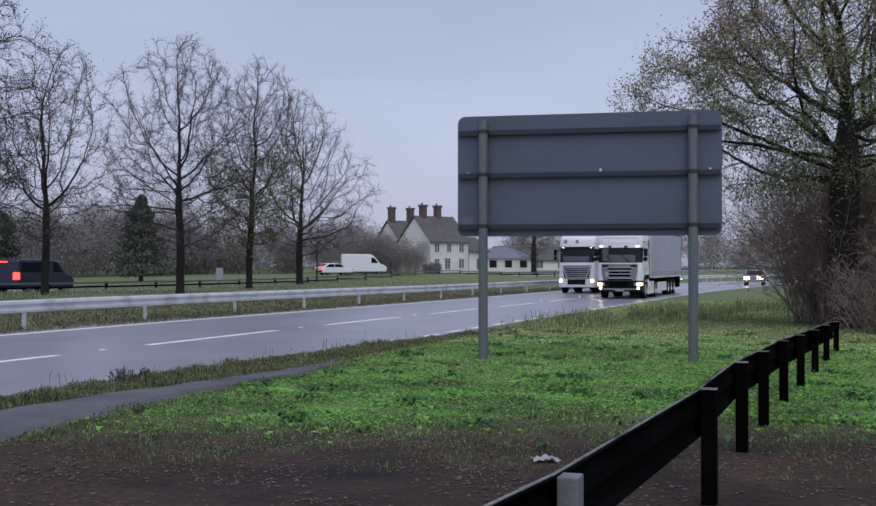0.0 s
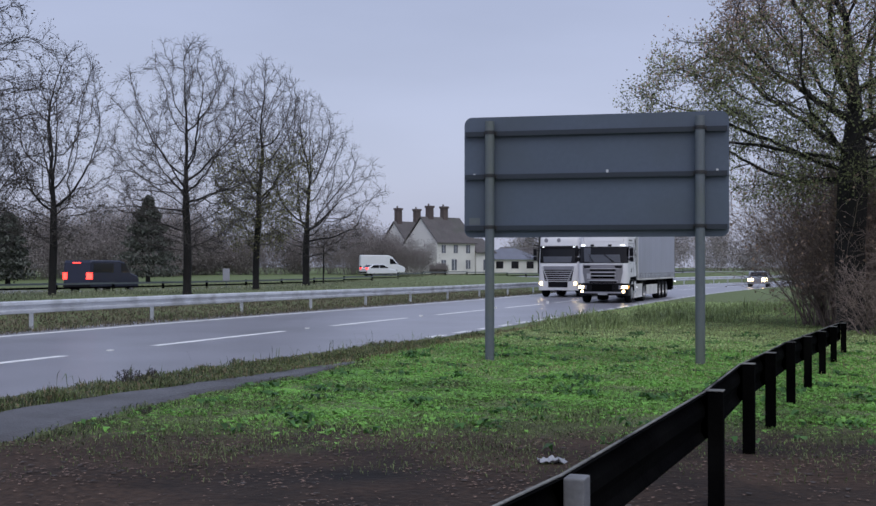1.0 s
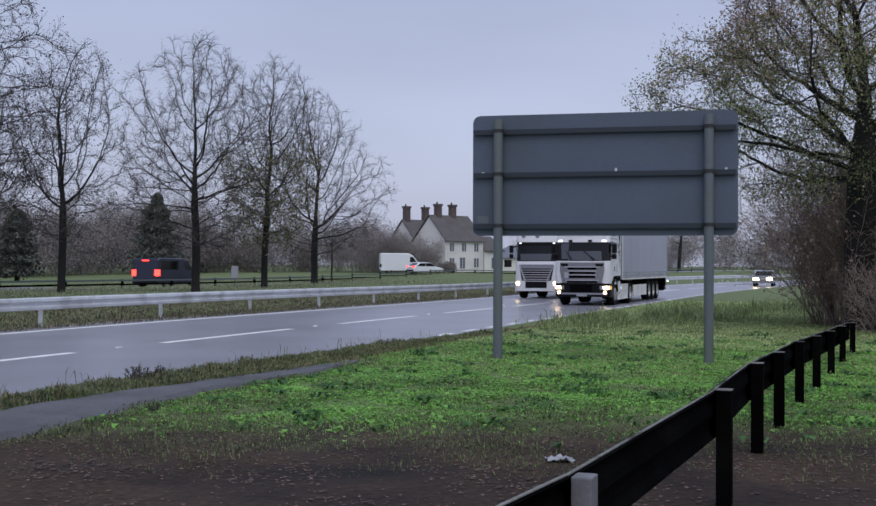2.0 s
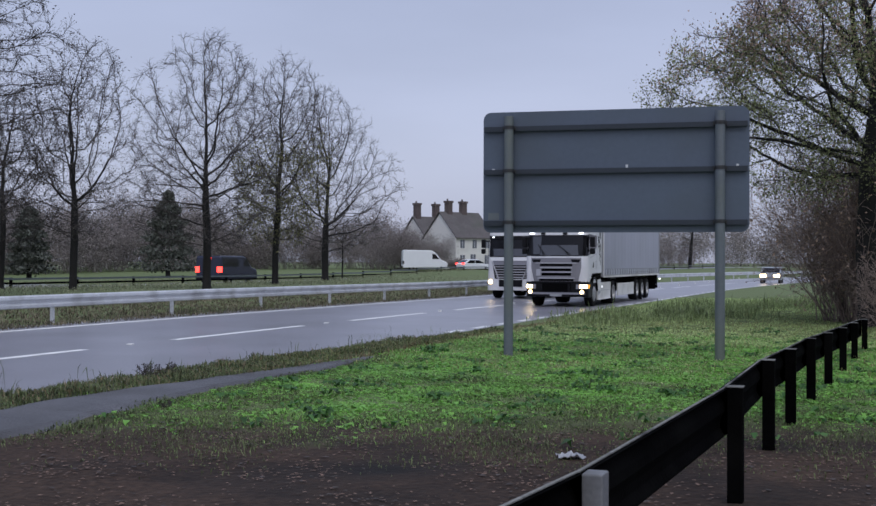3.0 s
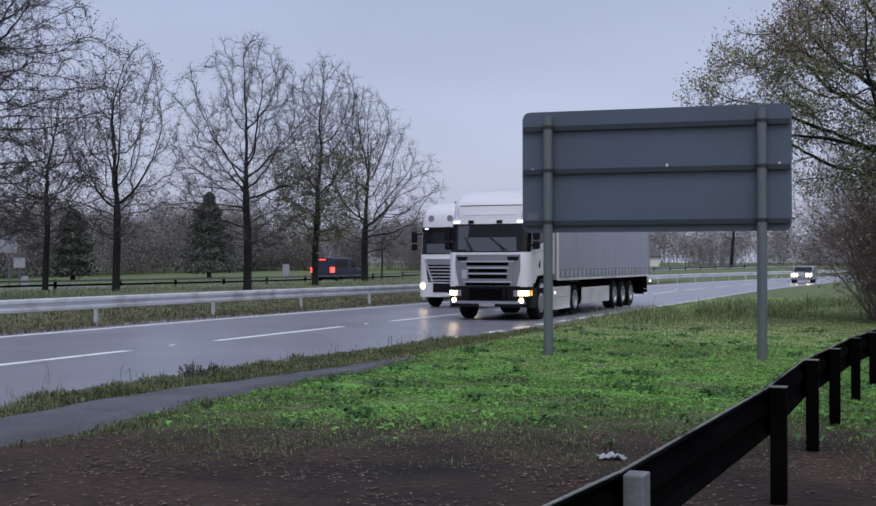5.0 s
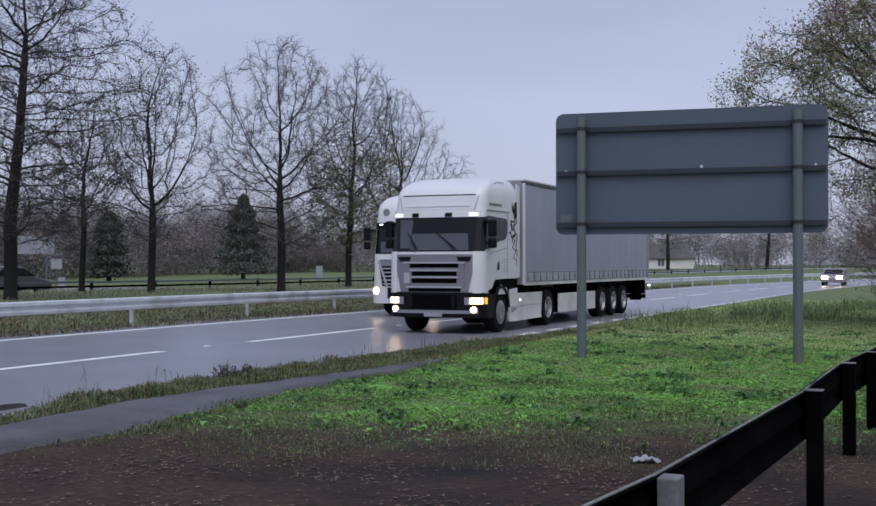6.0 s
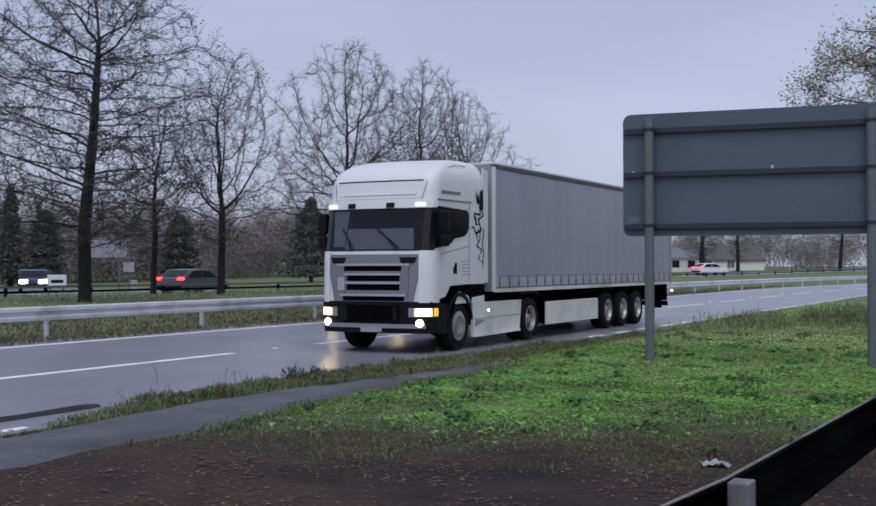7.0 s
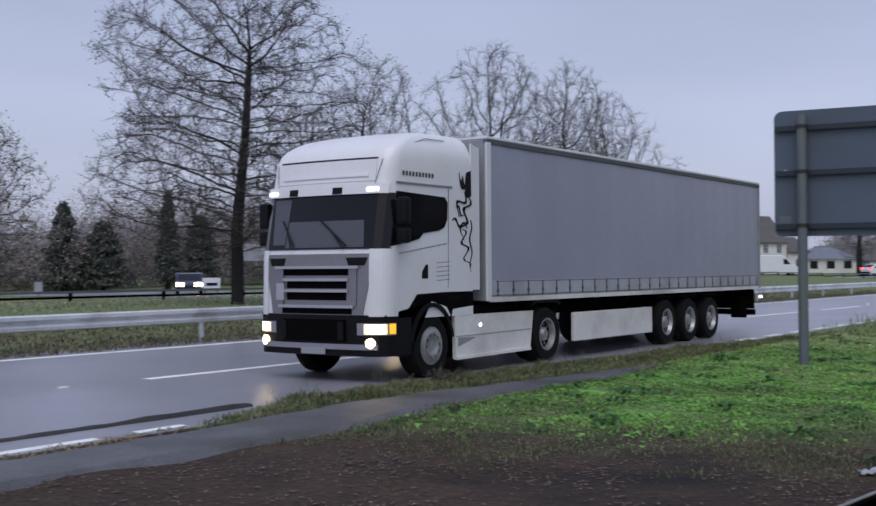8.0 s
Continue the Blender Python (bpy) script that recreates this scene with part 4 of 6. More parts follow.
def road_vehicle(name, m, label, category, prof, width, paint, wheels_y, glass_side, glass_front, r=0.33, rear_lit=False, front_lit=False, high_lamp=False):
    """A van or car drawn from its side profile (y, z), front towards -y."""
    t = thing(name, m, label, category, "vehicles on the far carriageway")
    h = width / 2
    bm = prism(bmesh.new(), prof, "x", -h, h)
    edges = [e for e in bm.edges if abs(e.verts[0].co.x - e.verts[1].co.x) < 1e-6]
    bmesh.ops.bevel(bm, geom=edges, offset=0.10, segments=3, affect="EDGES", profile=0.5)
    body = part("body", bm, paint, t)
    for sx in (-1, 1):
        for o in glass_side:
            part("side_window", prism(bmesh.new(), o, "x", *sorted((sx * (h - 0.02), sx * (h + 0.006)))), "screen", body, "dark window glass")
        y_front, y_rear = min(p[0] for p in prof), max(p[0] for p in prof)
        part("tail_lamp", boxed(*sorted((sx * (h - 0.28), sx * (h + 0.008))), y_rear - 0.20, y_rear + 0.012, 0.85, 1.25 if category == "van" else 1.02, bev=0.01), "tail" if rear_lit else "trim", body, "lit red tail lamp" if rear_lit else "")
        part("headlight", boxed(*sorted((sx * (h - (0.56 if front_lit else 0.36)), sx * (h - 0.06))), y_front - 0.012, y_front + 0.06, 0.56 if front_lit else 0.62, 0.82 if front_lit else 0.78, bev=0.01), "lamp" if front_lit else "cab_grey", body, "lit headlight" if front_lit else "")
        for y in wheels_y:
            wheel(t, sx * (h - 0.12), y, r, sx, 0.22, 0.05, 5)
    for o in glass_front:
        (y0, z0), (y1, z1) = o
        n = Vector((0, -(z1 - z0), y1 - y0)).normalized() * 0.01
        if n.z < 0:
            n = -n
        vs = [(-h + 0.14, y0, z0), (h - 0.14, y0, z0), (h - 0.2, y1, z1), (-h + 0.2, y1, z1)]
        b2 = bmesh.new()
        f = b2.faces.new([b2.verts.new(Vector(v) + n) for v in vs])
        rr = bmesh.ops.extrude_face_region(b2, geom=[f])
        bmesh.ops.translate(b2, verts=[v for v in rr["geom"] if isinstance(v, bmesh.types.BMVert)], vec=-n * 2)
        bmesh.ops.recalc_face_normals(b2, faces=b2.faces)
        part("windscreen", b2, "screen", body, "dark window glass")
    if high_lamp:
        part("high_brake_lamp", boxed(-0.25, 0.25, max(p[0] for p in prof) - 0.1, max(p[0] for p in prof) + 0.012, 1.80, 1.86), "tail", body, "lit high brake lamp")
    part("bumper", boxed(-h + 0.03, h - 0.03, max(p[0] for p in prof) - 0.05, max(p[0] for p in prof) + 0.04, 0.38, 0.56, bev=0.02), "trim", body)
    return t


VAN = [(-2.45, 0.35), (-2.5, 0.85), (-2.3, 1.05), (-1.65, 1.22), (-0.95, 1.88), (-0.5, 1.98), (2.35, 1.98), (2.45, 1.85), (2.5, 0.45), (2.4, 0.3)]
BIG_VAN = [(-2.85, 0.38), (-2.92, 0.95), (-2.6, 1.22), (-2.05, 1.42), (-1.3, 2.35), (-0.8, 2.65), (2.85, 2.68), (2.95, 2.5), (3.0, 0.5), (2.9, 0.35)]
CAR = [(-2.1, 0.3), (-2.15, 0.62), (-1.9, 0.78), (-1.0, 0.95), (-0.25, 1.40), (0.3, 1.47), (1.2, 1.43), (1.95, 1.0), (2.08, 0.92), (2.12, 0.4), (2.0, 0.28)]
VAN_GLASS = [[(-1.45, 1.25), (-0.55, 1.25), (-0.55, 1.82), (-0.95, 1.80)]]
CAR_GLASS = [[(-0.95, 0.98), (0.35, 0.98), (0.35, 1.38), (-0.2, 1.36)], [(0.42, 0.98), (1.6, 0.98), (1.15, 1.36), (0.42, 1.38)]]
CAR_SCREENS = [((-0.95, 0.98), (-0.3, 1.36)), ((1.9, 1.03), (1.3, 1.38))]

silver_lorry, silver_wheels = lorry_grey_grille()
slatted_lorry, slatted_wheels = lorry_white_grille()
dark_van = road_vehicle("van", pose(-62, 76, 0.5, 0, 0, 180), "dark navy panel van with red lamps lit", "van", VAN, 1.95, "van_dark", (-1.6, 1.5), VAN_GLASS + [[(0.2, 1.25), (2.2, 1.25), (2.2, 1.8), (0.2, 1.8)]], [((-1.6, 1.24), (-0.98, 1.84)), ((2.46, 1.2), (2.42, 1.8))], rear_lit=True, high_lamp=True)
white_van = road_vehicle("van", pose(-60, 142, 0.6, 0, 0, 180), "tall white panel van on the far carriageway", "van", BIG_VAN, 2.0, "van_white", (-1.9, 1.8), [[(-1.85, 1.5), (-0.9, 1.5), (-0.9, 2.2), (-1.3, 2.15)]], [((-2.0, 1.46), (-1.36, 2.28))], rear_lit=False)
red_lit_car = road_vehicle("car", pose(-66, 135, 0.6, 0, 0, 180), "white hatchback with bright red tail lamps", "car", CAR, 1.8, "van_white", (-1.3, 1.3), CAR_GLASS, CAR_SCREENS, rear_lit=True)
late_car = road_vehicle("car", pose(-62, 40, 0.5, 0, 0, 180), "dark grey saloon with bright red tail lamps", "car", CAR, 1.8, "car_grey", (-1.3, 1.3), CAR_GLASS, CAR_SCREENS, rear_lit=True)
oncoming_car = road_vehicle("car", pose(-11.6, 140, 0), "silver car with dazzling headlights on the wet road", "car", CAR, 1.8, "car_silver", (-1.3, 1.3), CAR_GLASS, CAR_SCREENS, front_lit=True)
waiting_car = road_vehicle("car", pose(-58.5, 54.5, 0.12, 0, 0, 47), "dark car waiting with its headlights on", "car", CAR, 1.8, "van_dark", (-1.3, 1.3), CAR_GLASS, CAR_SCREENS, front_lit=True)


# ---- growing things ----
M.update({
    "twig": mat("twig", (0.062, 0.054, 0.052), 0.9, 0, 0.3, 2, 20, 0.3),
    "leaf_brown": mat("leaf_brown", (0.370, 0.262, 0.195), 0.8, 0, 0.6, 1, 9, 0.1, island=True, trans=0.3),
    "leaf_dark": mat("leaf_dark", (0.060, 0.050, 0.046), 0.8, 0, 0.5, 1, 9, 0.1, island=True),
    "leaf_green": mat("leaf_green", (0.255, 0.280, 0.135), 0.7, 0, 0.7, 0.6, 9, 0.1, island=True, trans=0.55),
    "leaf_olive": mat("leaf_olive", (0.180, 0.175, 0.085), 0.8, 0, 0.6, 0.5, 9, 0.1, island=True, trans=0.45),
    "conifer": mat("conifer", (0.078, 0.086, 0.074), 0.9, 0, 0.5, 1, 9, 0.1, island=True),
    "bramble": mat("bramble_twig", (0.245, 0.188, 0.166), 0.9, 0, 0.5, 1.5, 20, 0.3, island=True),
    "scrub": mat("scrub_twig", (0.210, 0.184, 0.178), 0.9, 0, 0.4, 0.3, 9, 0.2, island=True),
    # leaf colour lightened to stand in for haze over the far woods
    "leaf_woods_hazed": mat("leaf_woods_hazed", (0.290, 0.268, 0.262), 0.9, 0, 0.5, 0.1, 5, 0.1, island=True),
    "leaf_scrub": mat("leaf_scrub", (0.225, 0.200, 0.195), 0.9, 0, 0.6, 0.15, 5, 0.1, island=True),
    "grass": mat("grass_blade", (0.250, 0.410, 0.115), 0.7, 0, 0.45, 0.22, 2.5, 0.0, island=True, trans=0.35),
    "leaf_litter": mat("leaf_litter", (0.135, 0.085, 0.062), 0.8, 0, 0.85, 1.2, 9, 0.1, island=True),
    "grass_bank": mat("grass_bank", (0.260, 0.272, 0.165), 0.7, 0, 0.6, 0.12, 2, 0.0, island=True, trans=0.3),
    "straw": mat("straw", (0.215, 0.165, 0.095), 0.8, 0, 0.5, 0.5, 6, 0.0, island=True, trans=0.2),
    "grass_far": mat("grass_far", (0.400, 0.510, 0.215), 0.7, 0, 0.5, 0.15, 1.5, 0.0, island=True, trans=0.35),
    "withered": mat("withered_grass", (0.160, 0.138, 0.092), 0.8, 0, 0.6, 0.25, 5, 0.0, island=True, trans=0.2),
    "grass_weed": mat("weed_leaf", (0.190, 0.410, 0.080), 0.55, 0, 0.5, 0.6, 4, 0.0, island=True, trans=0.35),
    "weed_dark": mat("weed_dark", (0.070, 0.170, 0.045), 0.6, 0, 0.5, 0.6, 4, 0.0, island=True, trans=0.35),
    "grass_pale": mat("grass_pale", (0.430, 0.510, 0.240), 0.7, 0, 0.35, 0.3, 4, 0.0, island=True, trans=0.35),
    "rough_green": mat("rough_green", (0.230, 0.290, 0.125), 0.7, 0, 0.5, 0.3, 4, 0.0, island=True, trans=0.35),
    "grass_dry": mat("grass_dry", (0.30, 0.30, 0.13), 0.7, 0, 0.5, 0.5, 6, 0.0, island=True, trans=0.3),
    "grass_dull": mat("grass_dull", (0.120, 0.150, 0.062), 0.7, 0, 0.7, 0.3, 5, 0.0, island=True, trans=0.3),
})


def fast_mesh(name, verts, faces, material, parent=None, label="", kind=""):
    """verts: n x 3; faces: m x 3 or m x 4."""
    verts, faces = np.asarray(verts, np.float32), np.asarray(faces, np.int32)
    me = bpy.data.meshes.new(name)
    k = faces.shape[1]
    me.vertices.add(len(verts))
    me.vertices.foreach_set("co", verts.ravel())
    me.loops.add(faces.size)
    me.loops.foreach_set("vertex_index", faces.ravel())
    me.polygons.add(len(faces))
    me.polygons.foreach_set("loop_start", np.arange(len(faces), dtype=np.int32) * k)
    me.update(calc_edges=True)
    me.materials.append(M[material])
    ob = new(name, me)
    ob.parent = parent
    return tagged(ob, label, kind=kind)


def tubes(segs, sides):
    """Tapered tubes: rows of x0 y0 z0 x1 y1 z1 r0 r1."""
    s = np.asarray(segs, float)
    p0, p1, r0, r1 = s[:, 0:3], s[:, 3:6], s[:, 6], s[:, 7]
    d = p1 - p0
    d /= np.linalg.norm(d, axis=1)[:, None] + 1e-9
    up = np.where(np.abs(d[:, 2:3]) > 0.9, [[1.0, 0, 0]], [[0, 0, 1.0]])
    a = np.cross(d, up)
    a /= np.linalg.norm(a, axis=1)[:, None] + 1e-9
    b = np.cross(d, a)
    ring = [(math.cos(2 * math.pi * k / sides), math.sin(2 * math.pi * k / sides)) for k in range(sides)]
    lo = np.stack([p0 + (a * c + b * q) * r0[:, None] for c, q in ring], 1)
    hi = np.stack([p1 + (a * c + b * q) * r1[:, None] for c, q in ring], 1)
    verts = np.concatenate([lo, hi], 1).reshape(-1, 3)
    base = np.arange(len(s))[:, None, None] * 2 * sides
    f = np.array([[k, (k + 1) % sides, sides + (k + 1) % sides, sides + k] for k in range(sides)])
    return verts, (base + f[None]).reshape(-1, 4)


def leaves(points, rng, size, spread, per):
    """Small folded leaves scattered round points."""
    p = np.repeat(np.asarray(points, float), per, 0)
    p = p + rng.normal(0, spread, p.shape)
    n = len(p)
    a = rng.normal(0, 1, (n, 3))
    a /= np.linalg.norm(a, axis=1)[:, None]
    b = np.cross(a, rng.normal(0, 1, (n, 3)))
    b /= np.linalg.norm(b, axis=1)[:, None] + 1e-9
    s = (size * rng.uniform(0.6, 1.3, n))[:, None]
    v = np.stack([p - a * s, p + b * s * 0.55, p + a * s, p - b * s * 0.55], 1).reshape(-1, 3)
    return v, (np.arange(n)[:, None] * 4 + np.arange(4)[None])


def unit(v):
    return v / (np.linalg.norm(v) + 1e-9)


def grow(rng, pos, way, length, radius, level, plan, out, tips):
    """One branch and its side branches. plan[level]: steps, children, angle, ratio, wander, lift, start."""
    steps, kids, angle, ratio, wander, lift, start = plan[level]
    p, d = np.array(pos, float), unit(np.array(way, float))
    step = length / steps
    path = [(p.copy(), d.copy(), radius)]
    for k in range(steps):
        d = unit(d + rng.normal(0, wander, 3) + np.array([0, 0, lift]))
        q = p + d * step
        r = radius * (1 - 0.80 * (k + 1) / steps) if level else radius * (1 - 0.75 * (k + 1) / steps)
        out.append((*p, *q, path[-1][2], max(r, 0.005), level))
        p = q
        path.append((p.copy(), d.copy(), max(r, 0.005)))
    if level + 1 >= len(plan):
        tips.append(p)
        return
    spin = rng.uniform(0, 6.28)
    for k in range(kids):
        u = start + (1 - start) * (k + rng.uniform(0.2, 0.8)) / kids
        i = min(int(u * steps), steps - 1)
        f = u * steps - i
        at = path[i][0] * (1 - f) + path[i + 1][0] * f
        d0, r0 = path[i][1], path[i][2] * (1 - f) + path[i + 1][2] * f
        spin += 2.4 + rng.uniform(-0.5, 0.5)
        side = np.cross(d0, [math.cos(spin), math.sin(spin), 0.3])
        side = unit(side)
        g = radians(angle * rng.uniform(0.75, 1.25))
        uu = (u - start) / (1 - start)
        if level == 0:
            g *= 1.2 - 0.7 * uu
        w = d0 * math.cos(g) + side * math.sin(g)
        taper = 0.62 + 0.42 * math.sin(math.pi * (0.18 + 0.72 * uu)) if level == 0 else 1 - 0.4 * u
        grow(rng, at, w, length * ratio * taper * rng.uniform(0.8, 1.2), r0 * 0.54, level + 1, plan, out, tips)
    grow(rng, p, d, length * ratio * (0.7 if level == 0 else 0.45), path[-1][2], level + 1, plan, out, tips)


def branching(rng, height, base, leader, profile, count, lean, up, step=0.20, reach=2.6, near=0.30):
    """Nodes and parents of a crown that grows from a leader towards points spread through its outline.
    profile: height share, radius, shift along x."""
    hs, rs, ox = (np.array(c, float) for c in zip(*profile))
    z = rng.uniform(hs[0], hs[-1], count * 4)
    keep = rng.uniform(0, rs.max() ** 1.6, len(z)) < np.interp(z, hs, rs) ** 1.6
    z = z[keep][:count]
    a, q = rng.uniform(0, 6.28, len(z)), np.interp(z, hs, rs) * rng.uniform(0, 1, len(z)) ** 0.45
    q = q * (0.86 + 0.2 * np.sin(3 * a + 9 * z + rng.uniform(0, 6)))
    goal = np.stack([q * np.cos(a) + np.interp(z, hs, ox), q * np.sin(a), z * height], 1)
    nodes, par = [np.array([0.0, 0.0, -0.2])], [-1]
    d = unit(np.array([lean[0], lean[1], 1.0]))
    while nodes[-1][2] < leader * height:
        if nodes[-1][2] > base * height * 0.5:
            d = unit(d + rng.normal(0, 0.022, 3) + [0, 0, 0.08])
        nodes.append(nodes[-1] + d * step)
        par.append(len(nodes) - 2)
    live = [k for k in range(len(nodes)) if nodes[k][2] > base * height]
    P = np.array(nodes)
    dist = np.linalg.norm(goal[:, None] - P[live][None], axis=2)
    best = np.array(live)[dist.argmin(1)]
    bd = dist.min(1)
    alive = np.ones(len(goal), bool)
    used = np.zeros(400000, int)
    for it in range(90):
        act = alive & (bd < max(reach, 5.0 - 0.2 * it))
        if not act.any():
            break
        ids, inv = np.unique(best[act], return_inverse=True)
        w = goal[act] - P[best[act]]
        w /= np.linalg.norm(w, axis=1)[:, None] + 1e-9
        way = np.zeros((len(ids), 3))
        np.add.at(way, inv, w)
        ok = used[ids] < 4
        used[ids] += 1
        ids, way = ids[ok], way[ok]
        if not len(ids):
            break
        way /= np.linalg.norm(way, axis=1)[:, None] + 1e-9
        old = P[ids] - P[np.maximum(np.array(par)[ids], 0)]
        old /= np.linalg.norm(old, axis=1)[:, None] + 1e-9
        way = way + 0.55 * old + rng.normal(0, 0.16, way.shape) + [0, 0, up]
        way /= np.linalg.norm(way, axis=1)[:, None] + 1e-9
        fresh = P[ids] + way * step
        n0 = len(P)
        P = np.concatenate([P, fresh])
        par += list(ids)
        dn = np.linalg.norm(goal[:, None] - fresh[None], axis=2)
        m = dn.min(1)
        better = m < bd
        best = np.where(better, n0 + dn.argmin(1), best)
        bd = np.minimum(bd, m)
        alive &= bd > near
    return P, np.array(par)


def tree(name, x, y, z, height, radius, seed, profile, label, base=0.2, leader=0.55, count=900, lean=(0, 0), up=0.12, twigs=3, twig=0.45, leaf=None, leaf_size=0.05, per=1, spread=0.12, keep=1.0, leaf_low=None, leaf2=None, split=0.5, step=0.20, ragged=None):
    rng = np.random.default_rng(seed)
    P, par = branching(rng, height, base, leader, profile, count, lean, up, step)
    n = len(P)
    load = np.zeros(n)
    kids = np.bincount(par[1:], minlength=n)
    load[kids == 0] = 1
    for k in range(n - 1, 0, -1):
        load[par[k]] += load[k]
    load = np.maximum(load, 1)
    power = math.log(load[0]) / math.log(radius / 0.009)
    rad = 0.009 * load ** (1 / power)
    seg = np.concatenate([P[par[1:]], P[1:], np.minimum(rad[par[1:]], rad[1:] * 1.35)[:, None], rad[1:, None]], 1)
    low = P[1:, 2] < 0.5
    seg[low, 6] *= 1 + 0.7 * (0.5 - np.minimum(P[1:, 2], 0.5))[low]
    t = thing(name, pose(x, y, z), label, "tree", "trees by the road")
    thick = rad[1:] > 0.035
    v, f = tubes(seg[thick], 7)
    fast_mesh("trunk", v, f, "bark", t, "dark trunk and limbs")
    # twigs on all thin wood, each with a fork
    thin = np.nonzero(rad < 0.030)[0]
    thin = thin[thin > 0]
    at = np.repeat(thin, twigs)
    d = P[at] - P[par[at]]
    d /= np.linalg.norm(d, axis=1)[:, None] + 1e-9
    d = d + rng.normal(0, 0.55, d.shape) + [0, 0, 0.15]
    d /= np.linalg.norm(d, axis=1)[:, None] + 1e-9
    ln = twig * rng.uniform(0.4, 1.2, len(at))[:, None]
    a0 = P[at]
    a1 = a0 + d * ln * 0.5
    a2 = a1 + (d + rng.normal(0, 0.25, d.shape)) * ln * 0.5
    a3 = a1 + (d + rng.normal(0, 0.6, d.shape)) * ln * 0.4
    one = np.ones((len(at), 1))
    tw = np.concatenate([np.concatenate([a0, a1, one * 0.0065, one * 0.005], 1), np.concatenate([a1, a2, one * 0.005, one * 0.003], 1), np.concatenate([a1, a3, one * 0.0045, one * 0.003], 1)])
    v, f = tubes(np.concatenate([seg[~thick], tw]), 3)
    fast_mesh("crown", v, f, "twig", t, "fine branches and twigs")
    tips = np.concatenate([a2, a3])
    tips = tips[rng.uniform(0, 1, len(tips)) < keep]
    if ragged is not None:
        tips = tips[np.array([noise.noise(p * 0.75) for p in tips]) > ragged - 0.12]
    if leaf:
        v, f = leaves(tips[tips[:, 2] < height * (split + 0.1)] if leaf2 else tips, rng, leaf_size, spread, per)
        fast_mesh("foliage", v, f, leaf, t, "small late-autumn leaves", "stuff")
    if leaf2:
        high = tips[tips[:, 2] + rng.normal(0, 0.8, len(tips)) > height * split]
        v, f = leaves(high, rng, leaf_size, spread, 7)
        fast_mesh("brown_foliage", v, f, leaf2, t, "browning upper leaves", "stuff")
    if leaf_low:
        lowt = tips[(tips[:, 2] < height * (split + rng.normal(0, 0.05, len(tips))))]
        v, f = leaves(lowt, rng, 0.06, 0.16, 2)
        fast_mesh("low_foliage", v, f, leaf_low, t, "olive-green lower foliage", "stuff")
    return t


BARE = "bare leafless tree with dark trunk on the grass bank"
# height share, radius and sideways shift of each crown
ROUND = [(0.14, 1.8, -0.1), (0.22, 3.4, -0.3), (0.34, 4.5, -0.4), (0.50, 4.5, -0.1), (0.66, 4.2, 0.1), (0.84, 3.2, 0.1), (1.02, 1.2, 0)]
BROAD = [(0.13, 1.8, -0.4), (0.20, 4.0, -0.6), (0.34, 5.3, -0.7), (0.55, 5.6, -0.4), (0.72, 5.1, -0.1), (0.88, 3.8, 0), (1.04, 1.4, 0)]
SLIM = [(0.18, 1.2, 0), (0.30, 2.4, -0.1), (0.52, 2.9, 0), (0.75, 2.7, 0.3), (0.9, 1.9, 0.7), (1.02, 0.8, 0.9)]
TALL = [(0.16, 1.4, 0), (0.27, 2.8, 0), (0.5, 3.4, 0.2), (0.7, 3.2, 0.5), (0.88, 2.5, 0.8), (1.02, 1.0, 1.0)]
DOME = [(0.13, 1.8, 0.3), (0.22, 4.2, 0.7), (0.42, 5.3, 0.8), (0.6, 4.7, 0.5), (0.8, 3.4, 0.2), (1.02, 1.0, 0)]
FAR = [(0.2, 1.5, 0), (0.4, 2.8, 0), (0.6, 3.0, 0), (0.8, 2.2, 0), (1.0, 0.6, 0)]
SPREAD = [(0.29, 2.4, -0.2), (0.35, 4.2, -0.2), (0.42, 5.3, -0.2), (0.50, 5.8, -0.2), (0.62, 5.7, -0.1), (0.74, 4.8, 0), (0.87, 3.8, 0), (1.0, 1.4, 0)]
tree("tree", -29.7, 30.0, 0.45, 12.8, 0.23, 11, BROAD, "tall broad tree with a few dark leaves", 0.14, 0.72, 2300, leaf="leaf_dark", leaf_size=0.040, per=1, spread=0.04, keep=0.7, up=0.20)
tree("tree", -35.7, 40.3, 0.45, 9.0, 0.14, 12, SLIM, "slim bare tree on the grass bank", 0.18, 0.45, 650, (0.04, 0), leaf="leaf_dark", leaf_size=0.04, keep=0.15)
tree("tree", -32.4, 41.0, 0.45, 10.8, 0.17, 13, SLIM, "bare tree with a few brown leaves at its tips", 0.18, 0.36, 900, (0.02, 0.02), up=0.22, leaf="leaf_dark", leaf_size=0.05, keep=0.25)
tree("tree", -29.1, 46.5, 0.45, 11.8, 0.20, 14, ROUND, BARE, 0.13, 0.40, 1450, up=0.20, leaf="leaf_dark", leaf_size=0.034, keep=0.15)
tree("tree", -32.1, 58.6, 0.45, 12.8, 0.19, 15, TALL, "tree with olive-green lower foliage and bare top", 0.16, 0.42, 1250, up=0.2, leaf_low="leaf_olive", split=0.62)
